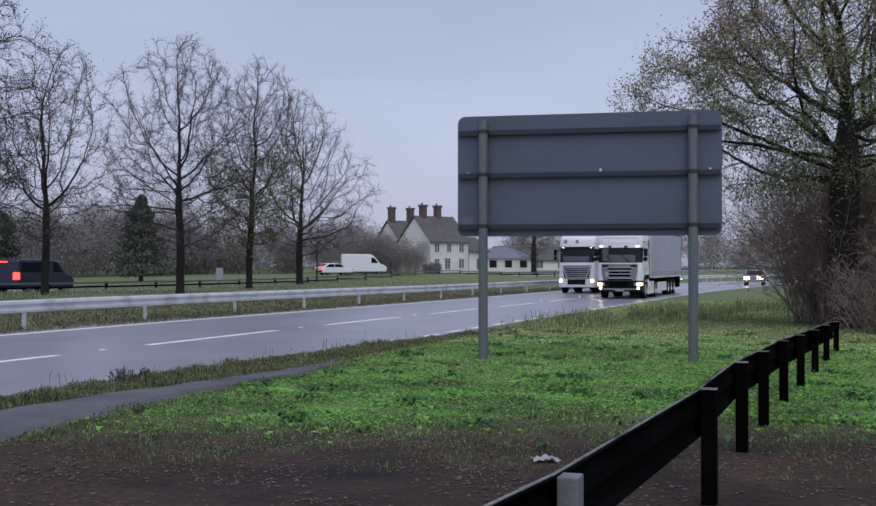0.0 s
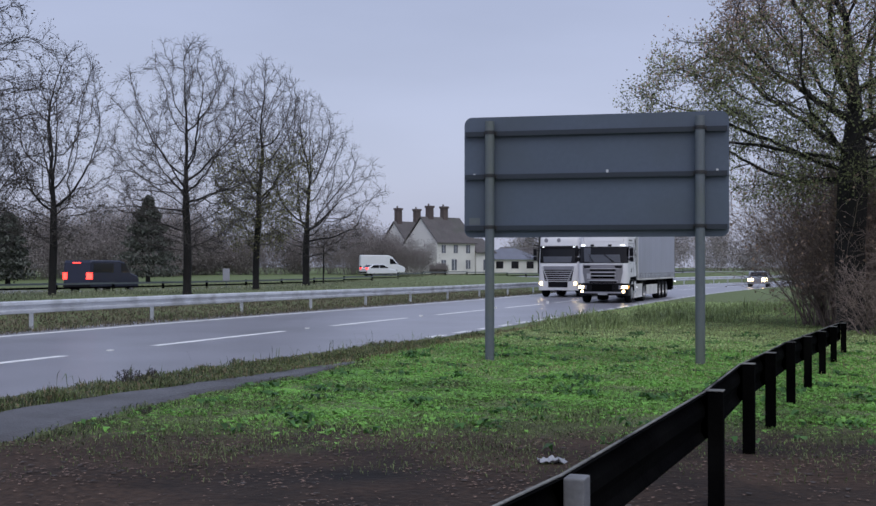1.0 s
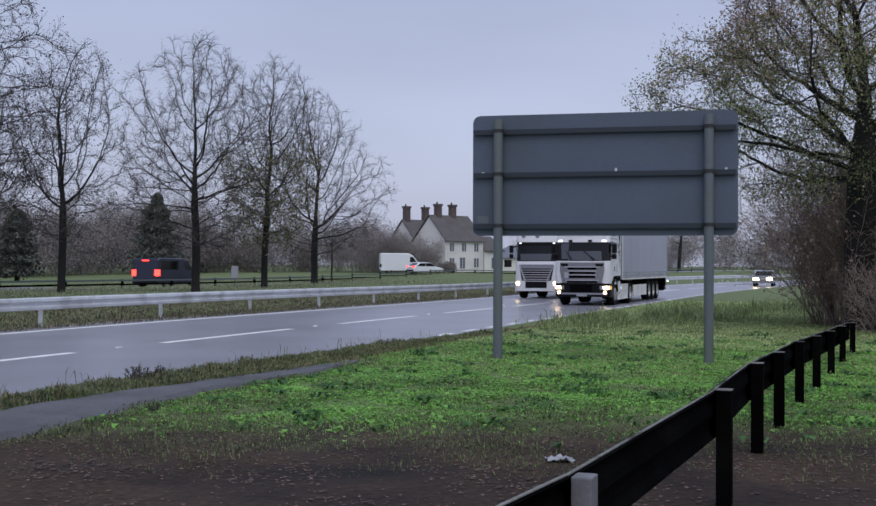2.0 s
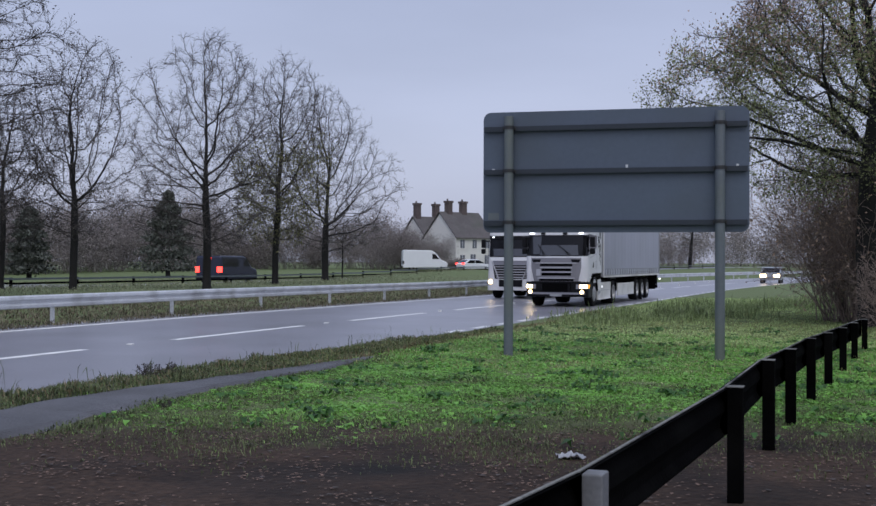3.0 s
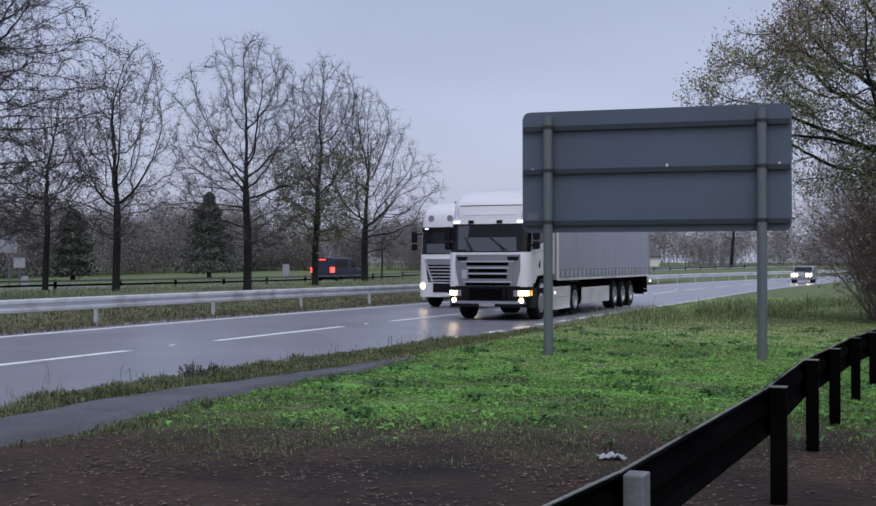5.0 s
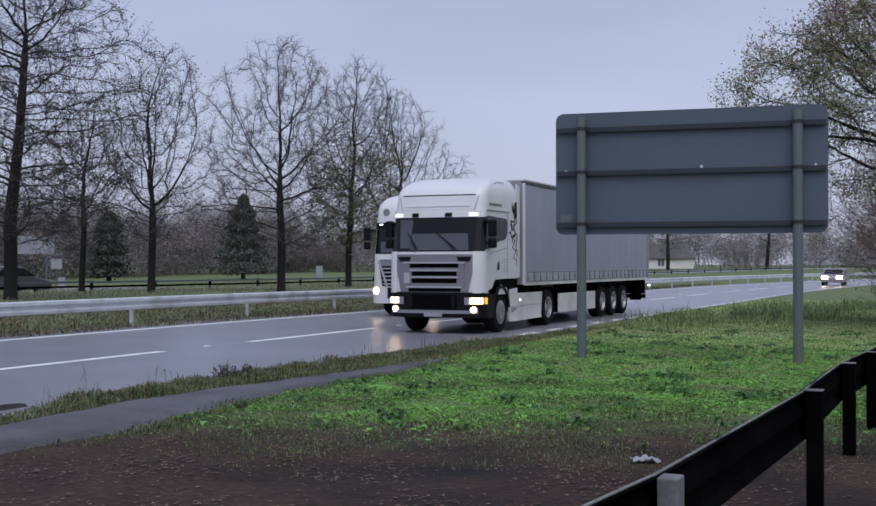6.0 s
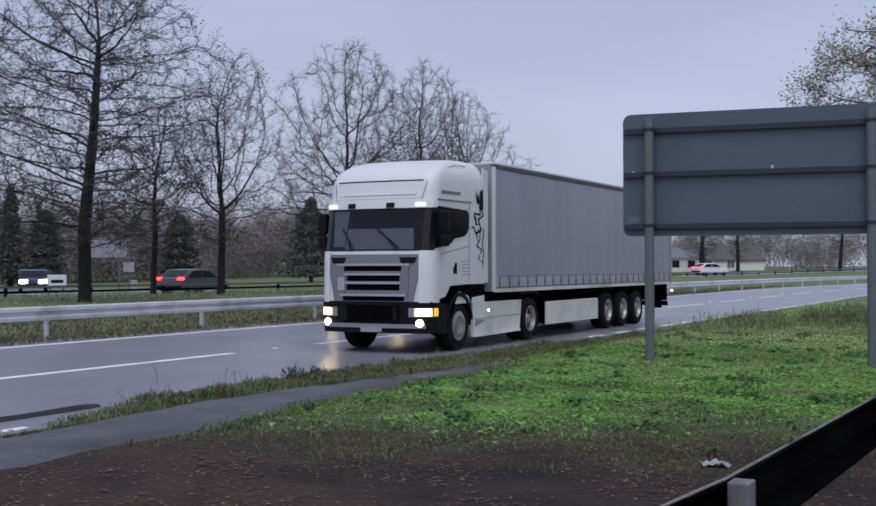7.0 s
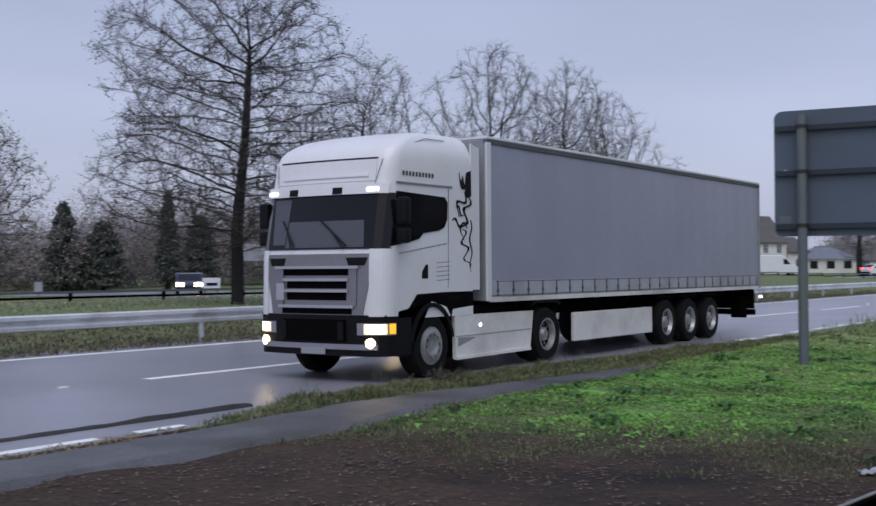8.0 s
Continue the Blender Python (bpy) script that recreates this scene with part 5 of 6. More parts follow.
tree("tree", -35.8, 72.6, 0.45, 13.4, 0.25, 16, DOME, BARE, 0.12, 0.30, 1500, up=0.18, step=0.24)
tree("tree", -37.5, 79.0, 0.5, 5.0, 0.06, 17, [(0.2, 0.5, 0), (0.5, 0.9, 0), (1.0, 0.3, 0)], "thin bare sapling on the grass bank", 0.2, 0.6, 90)
tree("tree", -41.5, 27.0, 0.2, 7.5, 0.18, 18, SLIM, "bare tree partly in leaf on the grass bank", 0.2, 0.5, 900, leaf="leaf_olive", leaf_size=0.06, keep=0.6)
tree("oak_tree", 0.12, 33.0, 0.0, 12.5, 0.40, 21, SPREAD, "large spreading tree with thinning green and brown leaves", 0.28, 0.42, 2300, (-0.03, 0), 0.08, 2, 0.5, "leaf_green", 0.040, 9, 0.15, 0.95, leaf2="leaf_brown", split=0.55, ragged=-0.08)


def bush(name, x, y, z, height, width, seed, stems, label, material="bramble", leaf=None, per=1):
    """A thicket of thin arching stems and twigs."""
    r = np.random.default_rng(seed)
    out, tips = [], []
    plan = [(6, 7, 38, 0.42, 0.12, 0.02, 0.2), (4, 5, 42, 0.5, 0.18, 0.0, 0.1), (3, 0, 0, 0, 0.22, 0.0, 0)]
    for k in range(stems):
        a, q = r.uniform(0, 6.28), width * math.sqrt(r.uniform(0, 1))
        grow(r, (q * math.cos(a), q * math.sin(a), -0.1), (0.35 * math.cos(a) + r.normal(0, 0.15), 0.35 * math.sin(a) + r.normal(0, 0.15), 1), height * r.uniform(0.55, 1.05), min(0.022, 0.012 * height), 0, plan, out, tips)
    t = thing(name, pose(x, y, z), label, "bush", "bushes")
    v, f = tubes(np.array(out), 3)
    fast_mesh("stem_tangle", v, f, material, t, "tangle of thin brown stems", "stuff")
    if leaf:
        v, f = leaves(tips, r, min(0.05, height * 0.05), min(0.08, height * 0.06), per)
        fast_mesh("foliage", v, f, leaf, t, "sparse withered leaves", "stuff")
    return t


THICKET = "dense brown leafless thicket beside the road"
for i, (x, y, h, w) in enumerate(((-1.0, 35.6, 4.3, 0.7), (-0.4, 35.0, 4.5, 0.8), (0.7, 35.2, 4.6, 0.9), (1.9, 34.6, 4.2, 1.0), (-0.2, 38.5, 5.0, 1.2), (1.0, 37.5, 4.8, 1.3), (3.0, 35.0, 4.3, 1.2), (4.0, 33.0, 3.6, 1.2), (-0.4, 42.0, 4.6, 1.4), (1.5, 41.0, 5.0, 1.6), (5.0, 36.0, 5.0, 1.5), (0.0, 48.0, 4.0, 1.5), (0.8, 30.6, 1.7, 0.7), (2.2, 30.4, 2.4, 0.9))):
    bush("bush", x + 0.25, y, 0, h, w, 100 + i, 46, THICKET, "bramble", "leaf_brown" if i % 3 and i < 11 else None)

# ---- grass, weeds and litter ----
PATH_ROWS = [(-10, -9.0, -7.8), (6, -8.95, -7.8), (9, -8.98, -7.65), (11.5, -9.2, -7.95), (13.5, -8.85, -8.1), (15, -8.6, -7.98), (17, -8.32, -7.98), (18.4, -8.18, -8.08)]
VERGE_ROWS = [(9, -9.35), (11.5, -10.15), (15, -10.05), (20, -9.8), (24, -9.3), (28, -8.5), (34, -8.6), (40, -9.2), (70, -9.3)]


def row_at(y, rows, k):
    return np.interp(y, [r[0] for r in rows], [r[k] for r in rows])


def patch_noise(x, y, s, o=0.0):
    return np.array([noise.noise((a * s, b * s, o)) for a, b in zip(x, y)])


def lawn_share(x, y):
    """How much grass grows at a place: none on mud, path and road."""
    edge = 0.33 * x + 11.9 + 1.3 * patch_noise(x, y, 0.5) + 0.5 * patch_noise(x, y, 2.0)
    g = smoothstep(-1.8, 3.6, y - edge) ** 1.3
    on_path = (x > row_at(y, PATH_ROWS, 1)) & (x < row_at(y, PATH_ROWS, 2) + 0.08 * patch_noise(x, y, 2.0)) & (y < 18.4)
    off = x < np.where(y < 11.5, row_at(y, VERGE_ROWS, 1), row_at(y, VERGE_ROWS, 1) + 0.12 * patch_noise(x, y, 1.5))
    g = np.where((x < row_at(y, PATH_ROWS, 1)) & (y > 8.6), 1.0, g)
    return np.where(on_path | off, 0, g)


def tufts(name, n, x0, x1, y0, y1, height, width, material, label, share, flat=0.0, seed=1, far=0.0):
    r = np.random.default_rng(seed)
    x, y = r.uniform(x0, x1, n), y0 + (y1 - y0) * r.uniform(0, 1, n) ** (1 + far)
    keep = r.uniform(0, 1, n) < share(x, y)
    x, y = x[keep], y[keep]
    n = len(x)
    z = np.where(x < -20, land(x, y), 0) + road_height(y) + 0.9 * np.where(x > -9.0, 0.03 * patch_noise(x, y, 0.9), 0) - 0.01
    clump = 0.5 + 1.0 * np.clip(patch_noise(x, y, 1.3, 7.0) + 0.3, 0, 1) + 0.5 * np.clip(patch_noise(x, y, 3.5, 2.0), 0, 1)
    h = height * r.uniform(0.5, 1.3, n) * clump
    w = width * r.uniform(0.6, 1.4, n)
    a, lean = r.uniform(0, 6.28, n), r.uniform(0.15, 1.1, n) + flat
    dx, dy = np.cos(a), np.sin(a)
    base = np.stack([x, y, z], 1)
    side = np.stack([-dy, dx, 0 * x], 1) * w[:, None]
    tip = base + np.stack([dx * h * lean, dy * h * lean, h * np.maximum(1 - 0.6 * lean, 0.2)], 1)
    mid = base + np.stack([dx * h * lean * 0.35, dy * h * lean * 0.35, h * 0.6], 1)
    v = np.stack([base - side * 0.5, mid - side * (0.5 + flat), tip, mid + side * (0.5 + flat)], 1).reshape(-1, 3)
    ob = fast_mesh(name, v, np.arange(n)[:, None] * 4 + np.arange(4)[None], material)
    return tagged(ob, label, "grass", kind="stuff")


tufts("lawn_grass", 170000, -9.9, 7, 8.6, 26, 0.055, 0.010, "grass", "bright green rough lawn grass", lawn_share, 0, 1)
tufts("lawn_weeds", 230000, -8.5, 7, 9.4, 27, 0.060, 0.034, "grass_weed", "broad-leaved green weeds in the lawn", lambda x, y: lawn_share(x, y) ** 3 * np.clip(0.75 + 1.3 * patch_noise(x, y, 1.4, 3.0) + 0.8 * patch_noise(x, y, 0.35, 8.0), 0.05, 1), 0.55, 2)
tufts("weed_patches", 40000, -8.0, 6, 10.2, 30, 0.12, 0.036, "weed_dark", "darker broad-leaved weed clumps in the lawn", lambda x, y: lawn_share(x, y) * (patch_noise(x, y, 1.5, 21.0) > 0.30), 0.4, 12)
tufts("lawn_grass", 150000, -9.4, 9, 24, 60, 0.075, 0.024, "grass_far", "rough green grass farther along the verge", lawn_share, 0.15, 3, 0.4)
tufts("rough_weeds", 60000, -9.0, -0.6, 27, 60, 0.42, 0.026, "rough_green", "tall rough grass and weeds along the verge", lambda x, y: np.clip(0.65 + 1.1 * patch_noise(x, y, 0.5, 17) - 0.28 * np.abs(x + 8.4 - 0.25 * (y - 28)), 0, 1) * smoothstep(27, 36, y) * smoothstep(-8.9, -7.6, x), 0, 33, 0.2)
tufts("pale_grass", 110000, -9.2, 7, 14.5, 34, 0.058, 0.013, "grass_pale", "paler yellow-green grass over the lawn", lambda x, y: lawn_share(x, y) * smoothstep(14, 21, y) * np.clip(0.65 + 0.9 * patch_noise(x, y, 0.5, 51), 0, 1), 0.2, 52)
tufts("dry_grass", 26000, -9.9, 8, 17, 45, 0.13, 0.012, "grass_dry", "straw-coloured dry blades among the grass", lawn_share, 0, 4)
tufts("verge_grass", 42000, -10.3, -8.4, 8.8, 30, 0.13, 0.014, "grass_dull", "dull tufted grass along the road edge", lambda x, y: lawn_share(x, y) * (x < row_at(y, PATH_ROWS, 1) + 0.1), 0, 5)
tufts("thin_grass", 190000, -8, 6, 7.5, 16, 0.060, 0.009, "grass_dull", "thin trodden grass on the mud", lambda x, y: np.clip(1.2 * patch_noise(x, y, 0.8, 5) + 0.5, 0, 1) * smoothstep(9.2, 12.4, y - 0.33 * x) * (x > row_at(y, PATH_ROWS, 2)), 0, 6)
tufts("bank_grass", 80000, -60, -20.9, 10, 110, 0.14, 0.035, "grass_bank", "rough grass on the bank beyond the barrier", lambda x, y: 1.0 * (x < -24.5 + patch_noise(x, y, 0.4, 2)), 0, 7, 0.2)
tufts("withered_verge", 60000, -26, -19.75, 10, 110, 0.15, 0.035, "withered", "withered brown grass and dirt under the crash barrier", lambda x, y: np.ones(len(x)), 0, 27, 0.4)
tufts("barrier_weeds", 9000, -21.6, -19.75, 12, 90, 0.22, 0.02, "grass_dull", "ragged weeds under the crash barrier", lambda x, y: np.clip(patch_noise(x, y, 0.7, 9) + 0.5, 0, 1), 0, 8)
tufts("straw_verge", 16000, -10.3, -8.2, 9.2, 40, 0.14, 0.010, "straw", "withered brown and straw grass on the verge", lambda x, y: lawn_share(x, y) * (x < row_at(y, PATH_ROWS, 1) + 0.3), 0.1, 15)
tufts("path_edge_grass", 6000, -9.5, -8.9, 3.0, 10.5, 0.05, 0.012, "straw", "scraps of withered grass between path and road", lambda x, y: np.clip(patch_noise(x, y, 1.6, 14) + 0.25, 0, 1) * (x < -9.0), 0.3, 16)
tufts("path_fringe", 26000, -8.7, -7.2, 5, 18.5, 0.085, 0.012, "grass_dull", "dull ragged grass fringe along the footpath", lambda x, y: np.exp(-((x - row_at(y, PATH_ROWS, 2) - 0.12) / 0.16) ** 2) * smoothstep(7.5, 11, y) * np.clip(patch_noise(x, y, 1.2, 41) + 0.6, 0, 1), 0.1, 45)
tufts("tall_weeds", 3000, -10.2, -8.9, 10, 45, 0.38, 0.012, "grass_dull", "tall dry weed stalks along the verge", lambda x, y: np.clip(patch_noise(x, y, 1.1, 11) + 0.2, 0, 1) * lawn_share(x, y), -0.1, 9)


def litter_layer(name, n, x0, x1, y0, y1, size, material, label, seed):
    r = np.random.default_rng(seed)
    x, y = r.uniform(x0, x1, n), r.uniform(y0, y1, n)
    keep = (y < 0.33 * x + 12.6) & (x > row_at(y, PATH_ROWS, 2) - 0.3) & (r.uniform(0, 1, n) < 0.35 + patch_noise(x, y, 0.9, 4))
    x, y = x[keep], y[keep]
    z = 0.03 * patch_noise(x, y, 0.9) + 0.012
    n = len(x)
    a, s = r.uniform(0, 6.28, n), size * r.uniform(0.5, 1.5, n)
    c, q = np.cos(a) * s, np.sin(a) * s
    t = r.uniform(0, 0.25, n) * s
    v = np.stack([np.stack([x - c, y - q, z], 1), np.stack([x + q * 0.6, y - c * 0.6, z + t], 1), np.stack([x + c, y + q, z + t * 0.4], 1), np.stack([x - q * 0.6, y + c * 0.6, z + t], 1)], 1).reshape(-1, 3)
    return tagged(fast_mesh(name, v, np.arange(n)[:, None] * 4 + np.arange(4)[None], material), label, "leaves", kind="stuff")


litter_layer("fallen_leaves", 34000, -8, 6, 4.5, 14, 0.017, "leaf_litter", "brown fallen leaves trodden into the mud", 31)
litter_layer("mud_clods", 2200, -8, 6, 4.5, 13, 0.030, "leaf_dark", "dark crumbs of mud and bark", 32)

# dark clumps on the path's edge and single dead weeds on the verge
for x, y, h, k in ((-9.75, 14.1, 0.27, 0), (-9.7, 14.5, 0.25, 1), (-7.65, 11.35, 0.17, 2), (-7.9, 10.7, 0.10, 3)):
    bush("weed_clump", x, y, 0, h, 0.04, 300 + k, 4, "dark withered weed clump by the path", "twig", "leaf_dark", 1)
# pale litter by the fence
bm = bmesh.new()
bmesh.ops.create_grid(bm, x_segments=9, y_segments=6, size=0.5)
for v in bm.verts:
    v.co = Vector((v.co.x * 0.24, v.co.y * 0.16, 0.02 + 0.06 * abs(noise.noise(v.co * 4.3)) + 0.03 * noise.noise(v.co * 11)))
r = bmesh.ops.extrude_face_region(bm, geom=list(bm.faces))
bmesh.ops.translate(bm, verts=[v for v in r["geom"] if isinstance(v, bmesh.types.BMVert)], vec=(0, 0, -0.006))
lit = part("litter", bm, "rave", None)
lit.matrix_basis = pose(-2.42, 9.7, 0.0, 0, 4, 25)
tagged(lit, "crumpled pale scrap of litter on mud", "litter")


# ---- the far side: carriageway, barrier, hedge, houses ----
far_road = sheet("road_far", np.linspace(-47.6, -40.2, 4), np.concatenate([np.arange(-60, 60, 10), np.arange(60, 300, 10)]), lambda x, y: land(x, y) + road_height(y) + 0.02, "asphalt", "far carriageway of grey asphalt")
side_road = sheet("road_side", np.linspace(-70, -47.7, 5), np.arange(46, 64.1, 3), lambda x, y: land(x, y) + road_height(y) + 0.02, "asphalt", "side road of grey asphalt that joins the far carriageway")


def far_barrier():
    f = thing("low_barrier", pose(0, 0, 0), "low dark rail barrier along the far carriageway", "barrier", kind="structure")
    for k in range(0, 34):
        y0, y1 = 10 + 5 * k, 15 + 5 * k
        xs = [-39.2 + float(bend(y)) for y in (y0, y1)]
        z = float(land(-39.2, y0) + road_height(y0))
        for dz in (0.20, 0.42):
            bm = prism(bmesh.new(), [(xs[0], y0), (xs[0] + 0.06, y0), (xs[1] + 0.06, y1), (xs[1], y1)], "z", z + dz, z + dz + 0.10)
            part("rail", bm, "post_grey" if dz > 0.3 else "fence", f)
        part("post", boxed(xs[0] - 0.12, xs[0] - 0.01, y0, y0 + 0.12, z - 0.2, z + 0.55), "fence", f)


far_barrier()


def far_bushes(name, spots, seed, label, material="twig"):
    r = np.random.default_rng(seed)
    out, tips = [], []
    plan = [(5, 7, 42, 0.5, 0.12, 0.03, 0.08), (4, 5, 44, 0.5, 0.16, 0.02, 0.1), (2, 0, 0, 0, 0.2, 0, 0)]
    for x, y, h, w, stems in spots:
        z = float(land(x, y) + road_height(y))
        for k in range(stems):
            a, q = r.uniform(0, 6.28), w * math.sqrt(r.uniform(0, 1))
            grow(r, (x + q * math.cos(a), y + q * math.sin(a), z - 0.2), (0.3 * math.cos(a), 0.3 * math.sin(a), 1), h * r.uniform(0.5, 1.05), 0.05, 0, plan, out, tips)
    v, f = tubes(np.array(out), 3)
    return tagged(fast_mesh(name, v, f, material), label, "hedge", kind="stuff"), tips


r = np.random.default_rng(8)
spots = []
for k in range(64):
    y = 20 + 130 * k / 63
    x = -88 - 0.10 * (y - 60) + r.uniform(-6, 6) + (6 if y > 120 else 0)
    spots.append((x, y, r.uniform(5.0, 8.0) * (0.55 + 0.45 * float(smoothstep(58, 84, y))), 2.8, 11))
for k in range(30):
    spots.append((-104 + r.uniform(-5, 5), 10 + 150 * k / 29, r.uniform(7, 11) * (0.5 + 0.5 * float(smoothstep(45, 90, 10 + 150 * k / 29))), 3.5, 8))
for k in range(14):
    spots.append((-92 + 2.0 * k + r.uniform(-1, 1), 140 + 1.6 * k, r.uniform(4.0, 6.5), 2.6, 11))
hedge, hedge_tips = far_bushes("hedgerow", spots, 41, "dense dark leafless hedge and scrub beyond the road", "scrub")
v, f = leaves(hedge_tips, r, 0.10, 0.42, 13)
tagged(fast_mesh("hedge_leaves", v, f, "leaf_scrub"), "dark withered leaves through the hedge", "hedge", kind="stuff")
spots = [(-30 + 12 * k + r.uniform(-4, 4), 265 + r.uniform(-10, 10) + 3 * k, r.uniform(8, 12), 5, 8) for k in range(14)]
spots += [(-95 - 9 * k, 190 - 6 * k, r.uniform(7, 11), 4, 8) for k in range(6)]
spots += [(-66 + 4.2 * k + r.uniform(-1.5, 1.5), 238 + 1.0 * k + r.uniform(-6, 6), r.uniform(6.5, 9.5), 3.4, 12) for k in range(13)]
woods, woods_tips = far_bushes("far_woods", spots, 42, "grey-brown bare woods far along the road", "scrub")
v, f = leaves(woods_tips, r, 0.15, 0.55, 8)
tagged(fast_mesh("woods_leaves", v, f, "leaf_woods_hazed"), "withered leaves on the far woods, paled for haze", "woods", kind="stuff")


def conifer(x, y, h, w, seed, blunt=0.6):
    q = np.random.default_rng(seed)
    z = float(land(x, y) + road_height(y))
    t = thing("conifer", pose(x, y, z), "dark pointed evergreen tree behind the road", "tree", "evergreens behind the road")
    part("trunk", rod(bmesh.new(), (0, 0, -0.2), (0, 0, h * 0.9), 0.25, 0.05, 8), "bark", t)
    n = 6500
    u = q.uniform(0.06, 1, n) ** 0.8
    rad = w * (1 - u) ** blunt * (0.75 + 0.25 * np.sin(u * 40)) * np.sqrt(q.uniform(0.25, 1, n))
    a = q.uniform(0, 6.28, n)
    p = np.stack([rad * np.cos(a), rad * np.sin(a), h * u - 0.15 * rad], 1)
    v, f = leaves(p, q, 0.17, 0.12, 1)
    fast_mesh("foliage", v, f, "conifer", t, "dark needle foliage", "stuff")


for k, (x, y, h, w) in enumerate(((-66.5, 99.0, 8.6, 4.6), (-72.5, 65.2, 8.0, 1.5), (-78, 63, 5.6, 2.6), (-80, 60.6, 7.2, 3.0), (-72, 85, 6.4, 2.6), (-78, 74, 6.6, 2.4), (-84, 54, 6.5, 3.2))):
    conifer(x, y, h, w, 60 + k, 0.7 if k < 2 or k == 3 else 0.4)


def gable_house(m, w, l, eave, ridge, label, chimneys, windows, roof="roof"):
    """Long side along +x, gable end at x=0; front wall at y=0 facing -y."""
    t = thing("house", m, label, "house", "houses beyond the road")
    bm = bmesh.new()
    prism(bm, [(0, -1), (w, -1), (w, eave), (w / 2, ridge), (0, eave)], "x", 0.0, l)
    part("wall", bm, "render_white", t, "whitewashed wall")
    for a, b in (((-0.35, eave - 0.28), (w / 2, ridge + 0.12)), ((w + 0.35, eave - 0.28), (w / 2, ridge + 0.12))):
        bm = prism(bmesh.new(), [a, b, (b[0], b[1] + 0.16), (a[0], a[1] + 0.16)], "x", -0.2, l + 0.2)
        part("roof", bm, roof, t, "dark tiled roof slope")
    for cx, cy, top in chimneys:
        bm = boxed(cx - 0.45, cx + 0.45, cy - 0.4, cy + 0.4, ridge - 1.2, top - 0.3)
        box(bm, cx - 0.55, cx + 0.55, cy - 0.5, cy + 0.5, top - 0.3, top)
        rod(bm, (cx - 0.2, cy, top), (cx - 0.2, cy, top + 0.3), 0.12, n=8)
        part("chimney", bm, "brick", t, "brick chimney stack")
    for x, z, ww, hh in windows:
        win = part("window", boxed(x - ww / 2, x + ww / 2, -0.03, 0.05, z, z + hh), "pane_grey", t, "grey window pane")
        bm = boxed(x - ww / 2 - 0.08, x + ww / 2 + 0.08, -0.06, -0.032, z - 0.1, z)
        part("sill", bm, "render_white", win)
        part("frame", boxed(x - 0.03, x + 0.03, -0.05, -0.032, z, z + hh), "van_white", win)
    return t




HX, HY, HZ = -55.7, 155.3, 0.85
gable_house(pose(HX, HY, HZ, 0, 0, 62), 7.0, 7.6, 4.55, 8.0, "white rendered two-storey cottage with tall chimneys", [(1.7, 3.5, 9.9), (4.6, 3.5, 9.9)], [(1.3, 2.9, 0.8, 1.2), (3.7, 2.9, 0.8, 1.2), (6.2, 2.9, 0.8, 1.2), (1.3, 0.6, 0.9, 1.3), (3.4, 0.4, 1.0, 1.6), (6.2, 0.6, 0.9, 1.3)])
gable_house(pose(-62.4, 161.0, HZ, 0, 0, 62), 6.4, 8.0, 4.3, 7.6, "white cottage behind with two brick chimneys", [(0.8, 3.2, 9.9), (4.6, 3.2, 9.9)], [])
gable_house(pose(HX + 3.7, HY + 6.95, HZ, 0, 0, 62), 5.5, 3.8, 3.2, 5.0, "low white wing at the cottage's end", [], [(2.0, 0.4, 1.0, 1.6)])


def bungalow(m, w, l, eave, ridge, label):
    t = thing("house", m, label, "house", "houses beyond the road")
    part("wall", boxed(0, l, 0, w, -1, eave), "render_white", t, "pale rendered wall")
    bm = bmesh.new()
    c = [bm.verts.new(p) for p in ((-0.4, -0.4, eave), (l + 0.4, -0.4, eave), (l + 0.4, w + 0.4, eave), (-0.4, w + 0.4, eave), (w / 2, w / 2, ridge), (l - w / 2, w / 2, ridge))]
    for q in ((0, 1, 5, 4), (1, 2, 5), (2, 3, 4, 5), (3, 0, 4), (3, 2, 1, 0)):
        bm.faces.new([c[i] for i in q])
    part("roof", bm, "slate", t, "blue-grey slate hipped roof")
    for k in range(3):
        x = l * (k + 0.6) / 3.3
        part("window", boxed(x - 0.6, x + 0.6, -0.03, 0.03, 0.9, 2.0), "screen", t, "dark window")
    return t


M["slate"] = mat("slate", (0.15, 0.16, 0.20), 0.6, 0, 0.15, 0.8, 6, 0.2)
bungalow(pose(-51.7, 168.5, 0.6, 0, 0, 40), 6.0, 8.5, 2.3, 4.1, "pale bungalow with a blue-grey hipped roof")
gable_house(pose(-54.5, 188, 0.6, 0, 0, 37), 7, 17, 2.3, 4.3, "long low pale bungalow with a brown roof", [], [(3, 0.8, 1.2, 1.2), (7, 0.8, 1.2, 1.2), (11, 0.8, 1.2, 1.2)])
FARTREE = "bare tree standing before the far houses"
tree("tree", -37.6, 145.2, 0.5, 9, 0.25, 71, FAR, FARTREE, 0.18, 0.55, 420, step=0.3)
tree("tree", -38.2, 167, 0.6, 10, 0.3, 72, FAR, FARTREE, 0.18, 0.55, 420, step=0.3)
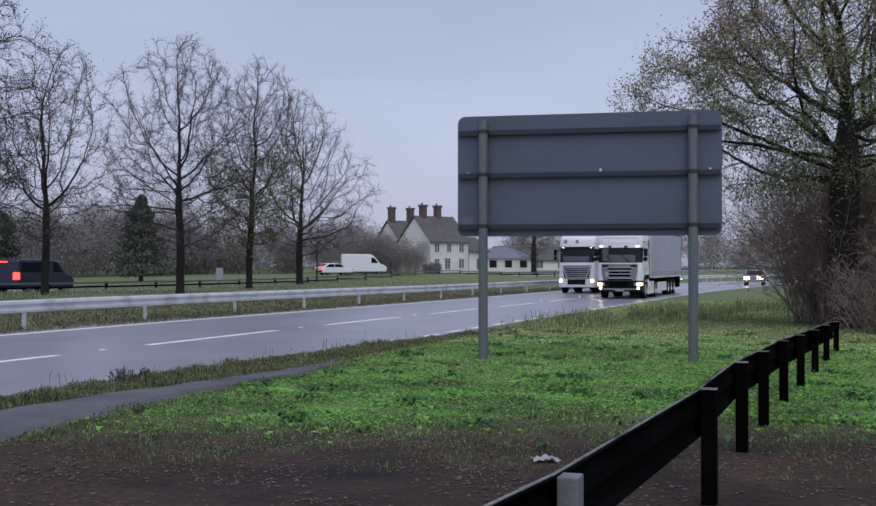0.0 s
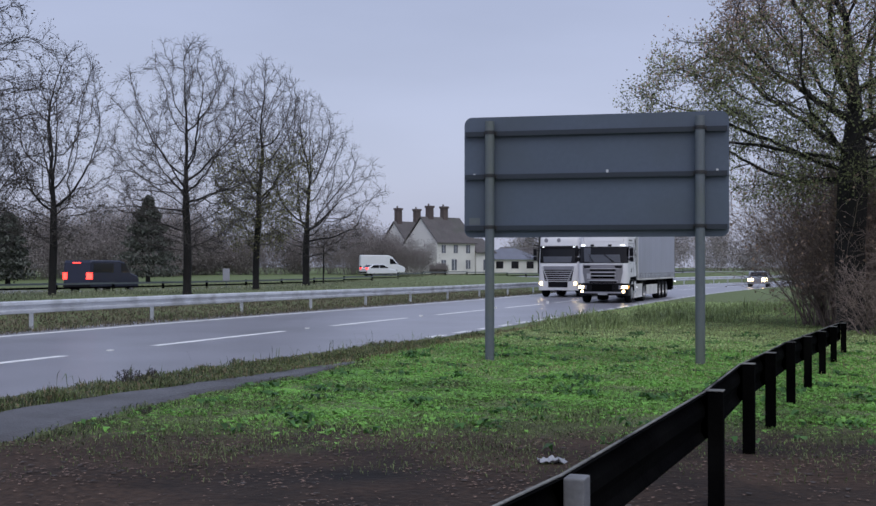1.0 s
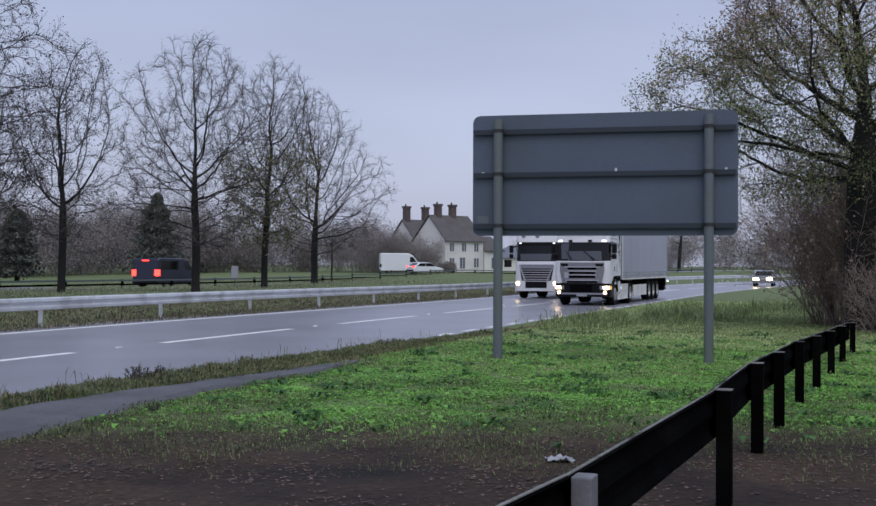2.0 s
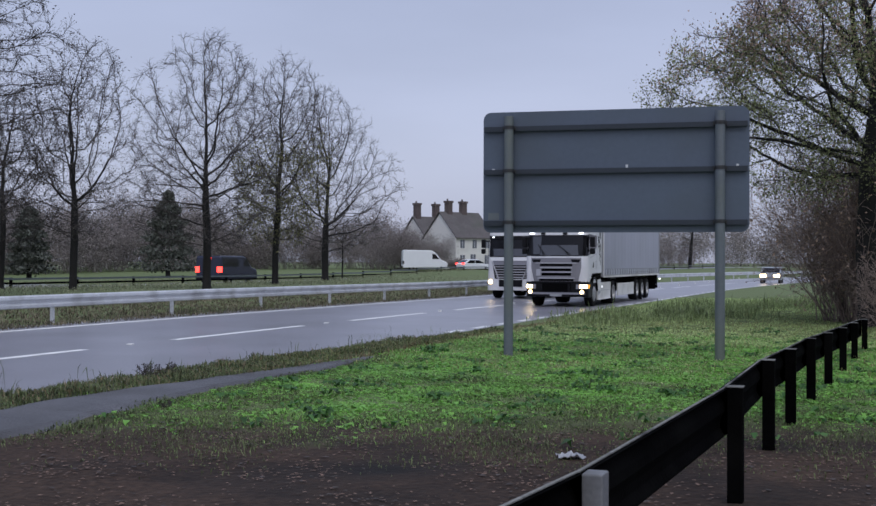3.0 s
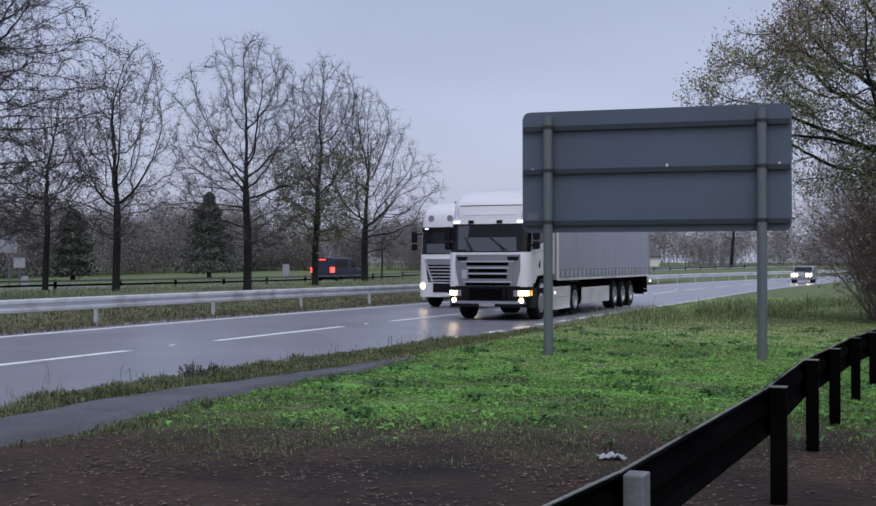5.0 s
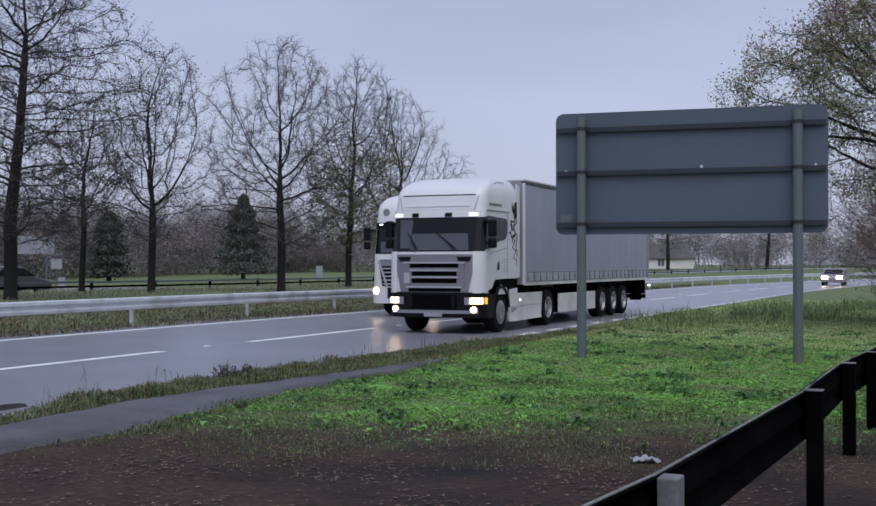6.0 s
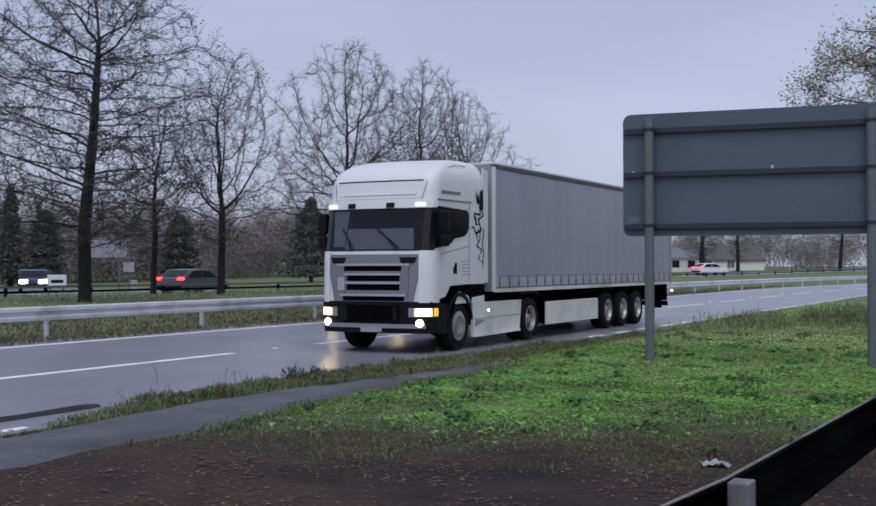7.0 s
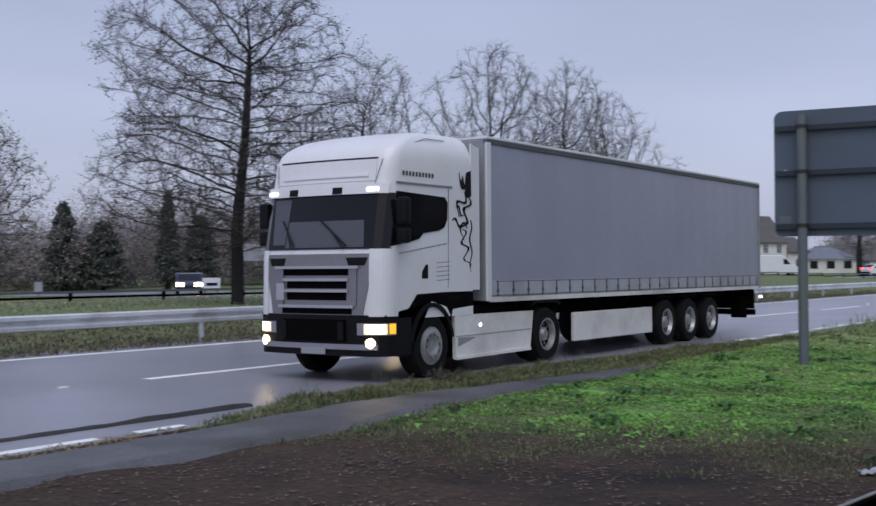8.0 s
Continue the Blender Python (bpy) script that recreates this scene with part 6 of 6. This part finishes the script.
tree("tree", -27.1, 188, 0.6, 11, 0.3, 73, FAR, FARTREE, 0.18, 0.55, 420, step=0.3)
tree("tree", -43.0, 165, 0.6, 10, 0.3, 74, FAR, FARTREE, 0.18, 0.55, 420, step=0.3)
for k, (x, y, h, w) in enumerate(((-62.5, 149, 4.8, 2.4), (-60.0, 149.5, 4.6, 2.4), (-57.9, 150.2, 4.0, 2.0), (-65.5, 148, 5.2, 2.4), (-53.5, 150, 1.4, 0.8), (-30, 190, 4.5, 2.4))):
    bush("bush", x, y, 0.55, h, w, 400 + k, 60, "rounded dark leafless bush beside the cottage", "scrub", "leaf_scrub", 5)


# ---- small signs and posts on the far side ----
def board_sign(x, y, z0, z1, w, turn, label, material="van_white", posts=2, marks=True):
    z = float(land(x, y) + road_height(y))
    t = thing("road_sign", pose(x, y, z, 0, 0, turn), label, "sign", "signs on the far side")
    part("panel", boxed(-w / 2, w / 2, 0, 0.03, z0, z1, bev=0.01), material, t)
    for k in range(posts):
        px = 0 if posts == 1 else (-w * 0.35 + k * w * 0.7)
        part("post", rod(bmesh.new(), (px, 0.08, -0.2), (px, 0.08, z1 - 0.05), 0.05, n=8), "post_grey", t)
    if marks:
        part("lettering", boxed(-w * 0.32, w * 0.34, -0.005, -0.001, z0 + (z1 - z0) * 0.35, z0 + (z1 - z0) * 0.6), "trim", t, "dark lettering bar")


board_sign(-54.6, 52.8, 0.35, 1.15, 1.15, 55, "small white notice board on posts")
board_sign(-49.9, 51.9, 2.2, 3.25, 2.8, 50, "wide pale direction sign on two posts", "rave", 2, False)
board_sign(-57.6, 62.5, 1.3, 2.0, 0.75, 45, "small round-cornered sign on one post", "rave", 1, False)
board_sign(-55.3, 60.5, 0.1, 0.75, 0.45, 45, "small pale marker post", "rave", 1, False)
board_sign(-42.7, 73.5, 0.6, 1.5, 0.5, 20, "narrow pale marker sign by the road", "rave", 1, False)
board_sign(-64.7, 47.0, 0.1, 0.9, 0.5, 50, "small pale marker post", "rave", 1, False)


# ---- what moves ----
def along(t, table):
    ts, vs = zip(*table)
    return float(np.interp(t, ts, vs))


SILVER_Y = [(0.0, 65.1), (1.5, 55.3), (3.0, 45.6), (4.5, 36.2), (6.0, 26.95), (7.0, 20.85), (8.0, 14.8)]
SLATTED_Y = [(0.0, 76.5), (1.5, 65.9), (3.0, 55.7), (4.5, 45.6), (6.0, 35.5), (6.5, 32.1), (8.0, 21.9)]


def motions():
    steps = [k / 10 for k in range(81)]
    for lorry, wheels, x, table in ((silver_lorry, silver_wheels, -11.65, SILVER_Y), (slatted_lorry, slatted_wheels, -16.6, SLATTED_Y)):
        walk(lorry, [(t, pose(x, along(t, table), road_height(along(t, table)))) for t in steps[::5]])
        for w in wheels:
            p = w.matrix_basis.translation.copy()
            walk(w, [(t, pose(p.x, p.y, p.z, math.degrees((table[0][1] - along(t, table)) / 0.5))) for t in steps])
    walk(dark_van, [(t, pose(x, y, 0.11, 0, 0, 180)) for t, x, y in ((0.0, -43.7, 54.3), (1.5, -42.9, 62.0), (3.5, -41.7, 72.0), (4.5, -41.7, 77.1), (6.0, -41.7, 85.0), (8.0, -40.5, 95.0))])
    walk(white_van, [(t, pose(-58.7 + 1.35 * t, 137.9 + 0.78 * t, 0.6, 0, 0, 118)) for t in (0.0, 2.0, 4.0, 6.0, 8.0)])
    walk(red_lit_car, [(t, pose(-58.7 + 4.3 * u, 128.7 + 1.8 * u, 0.6, 0, 0, 140)) for t, u in ((0.0, 0.0), (2.0, 2.0), (4.0, 4.0), (5.0, 4.8), (6.0, 5.2), (8.0, 5.8))])
    walk(late_car, [(t, pose(-42.0, 46.5 + 8.6 * (t - 6.5), 0.15, 0, 0, 180)) for t in (0.0, 2.0, 4.0, 6.0, 8.0)])
    walk(oncoming_car, [(t, pose(x, y, -0.1)) for t, x, y in ((0.0, -7.6, 112.0), (2.0, -8.0, 109.5), (4.0, -8.6, 106.8), (6.0, -9.4, 104.2), (8.0, -10.0, 101.5))])


motions()
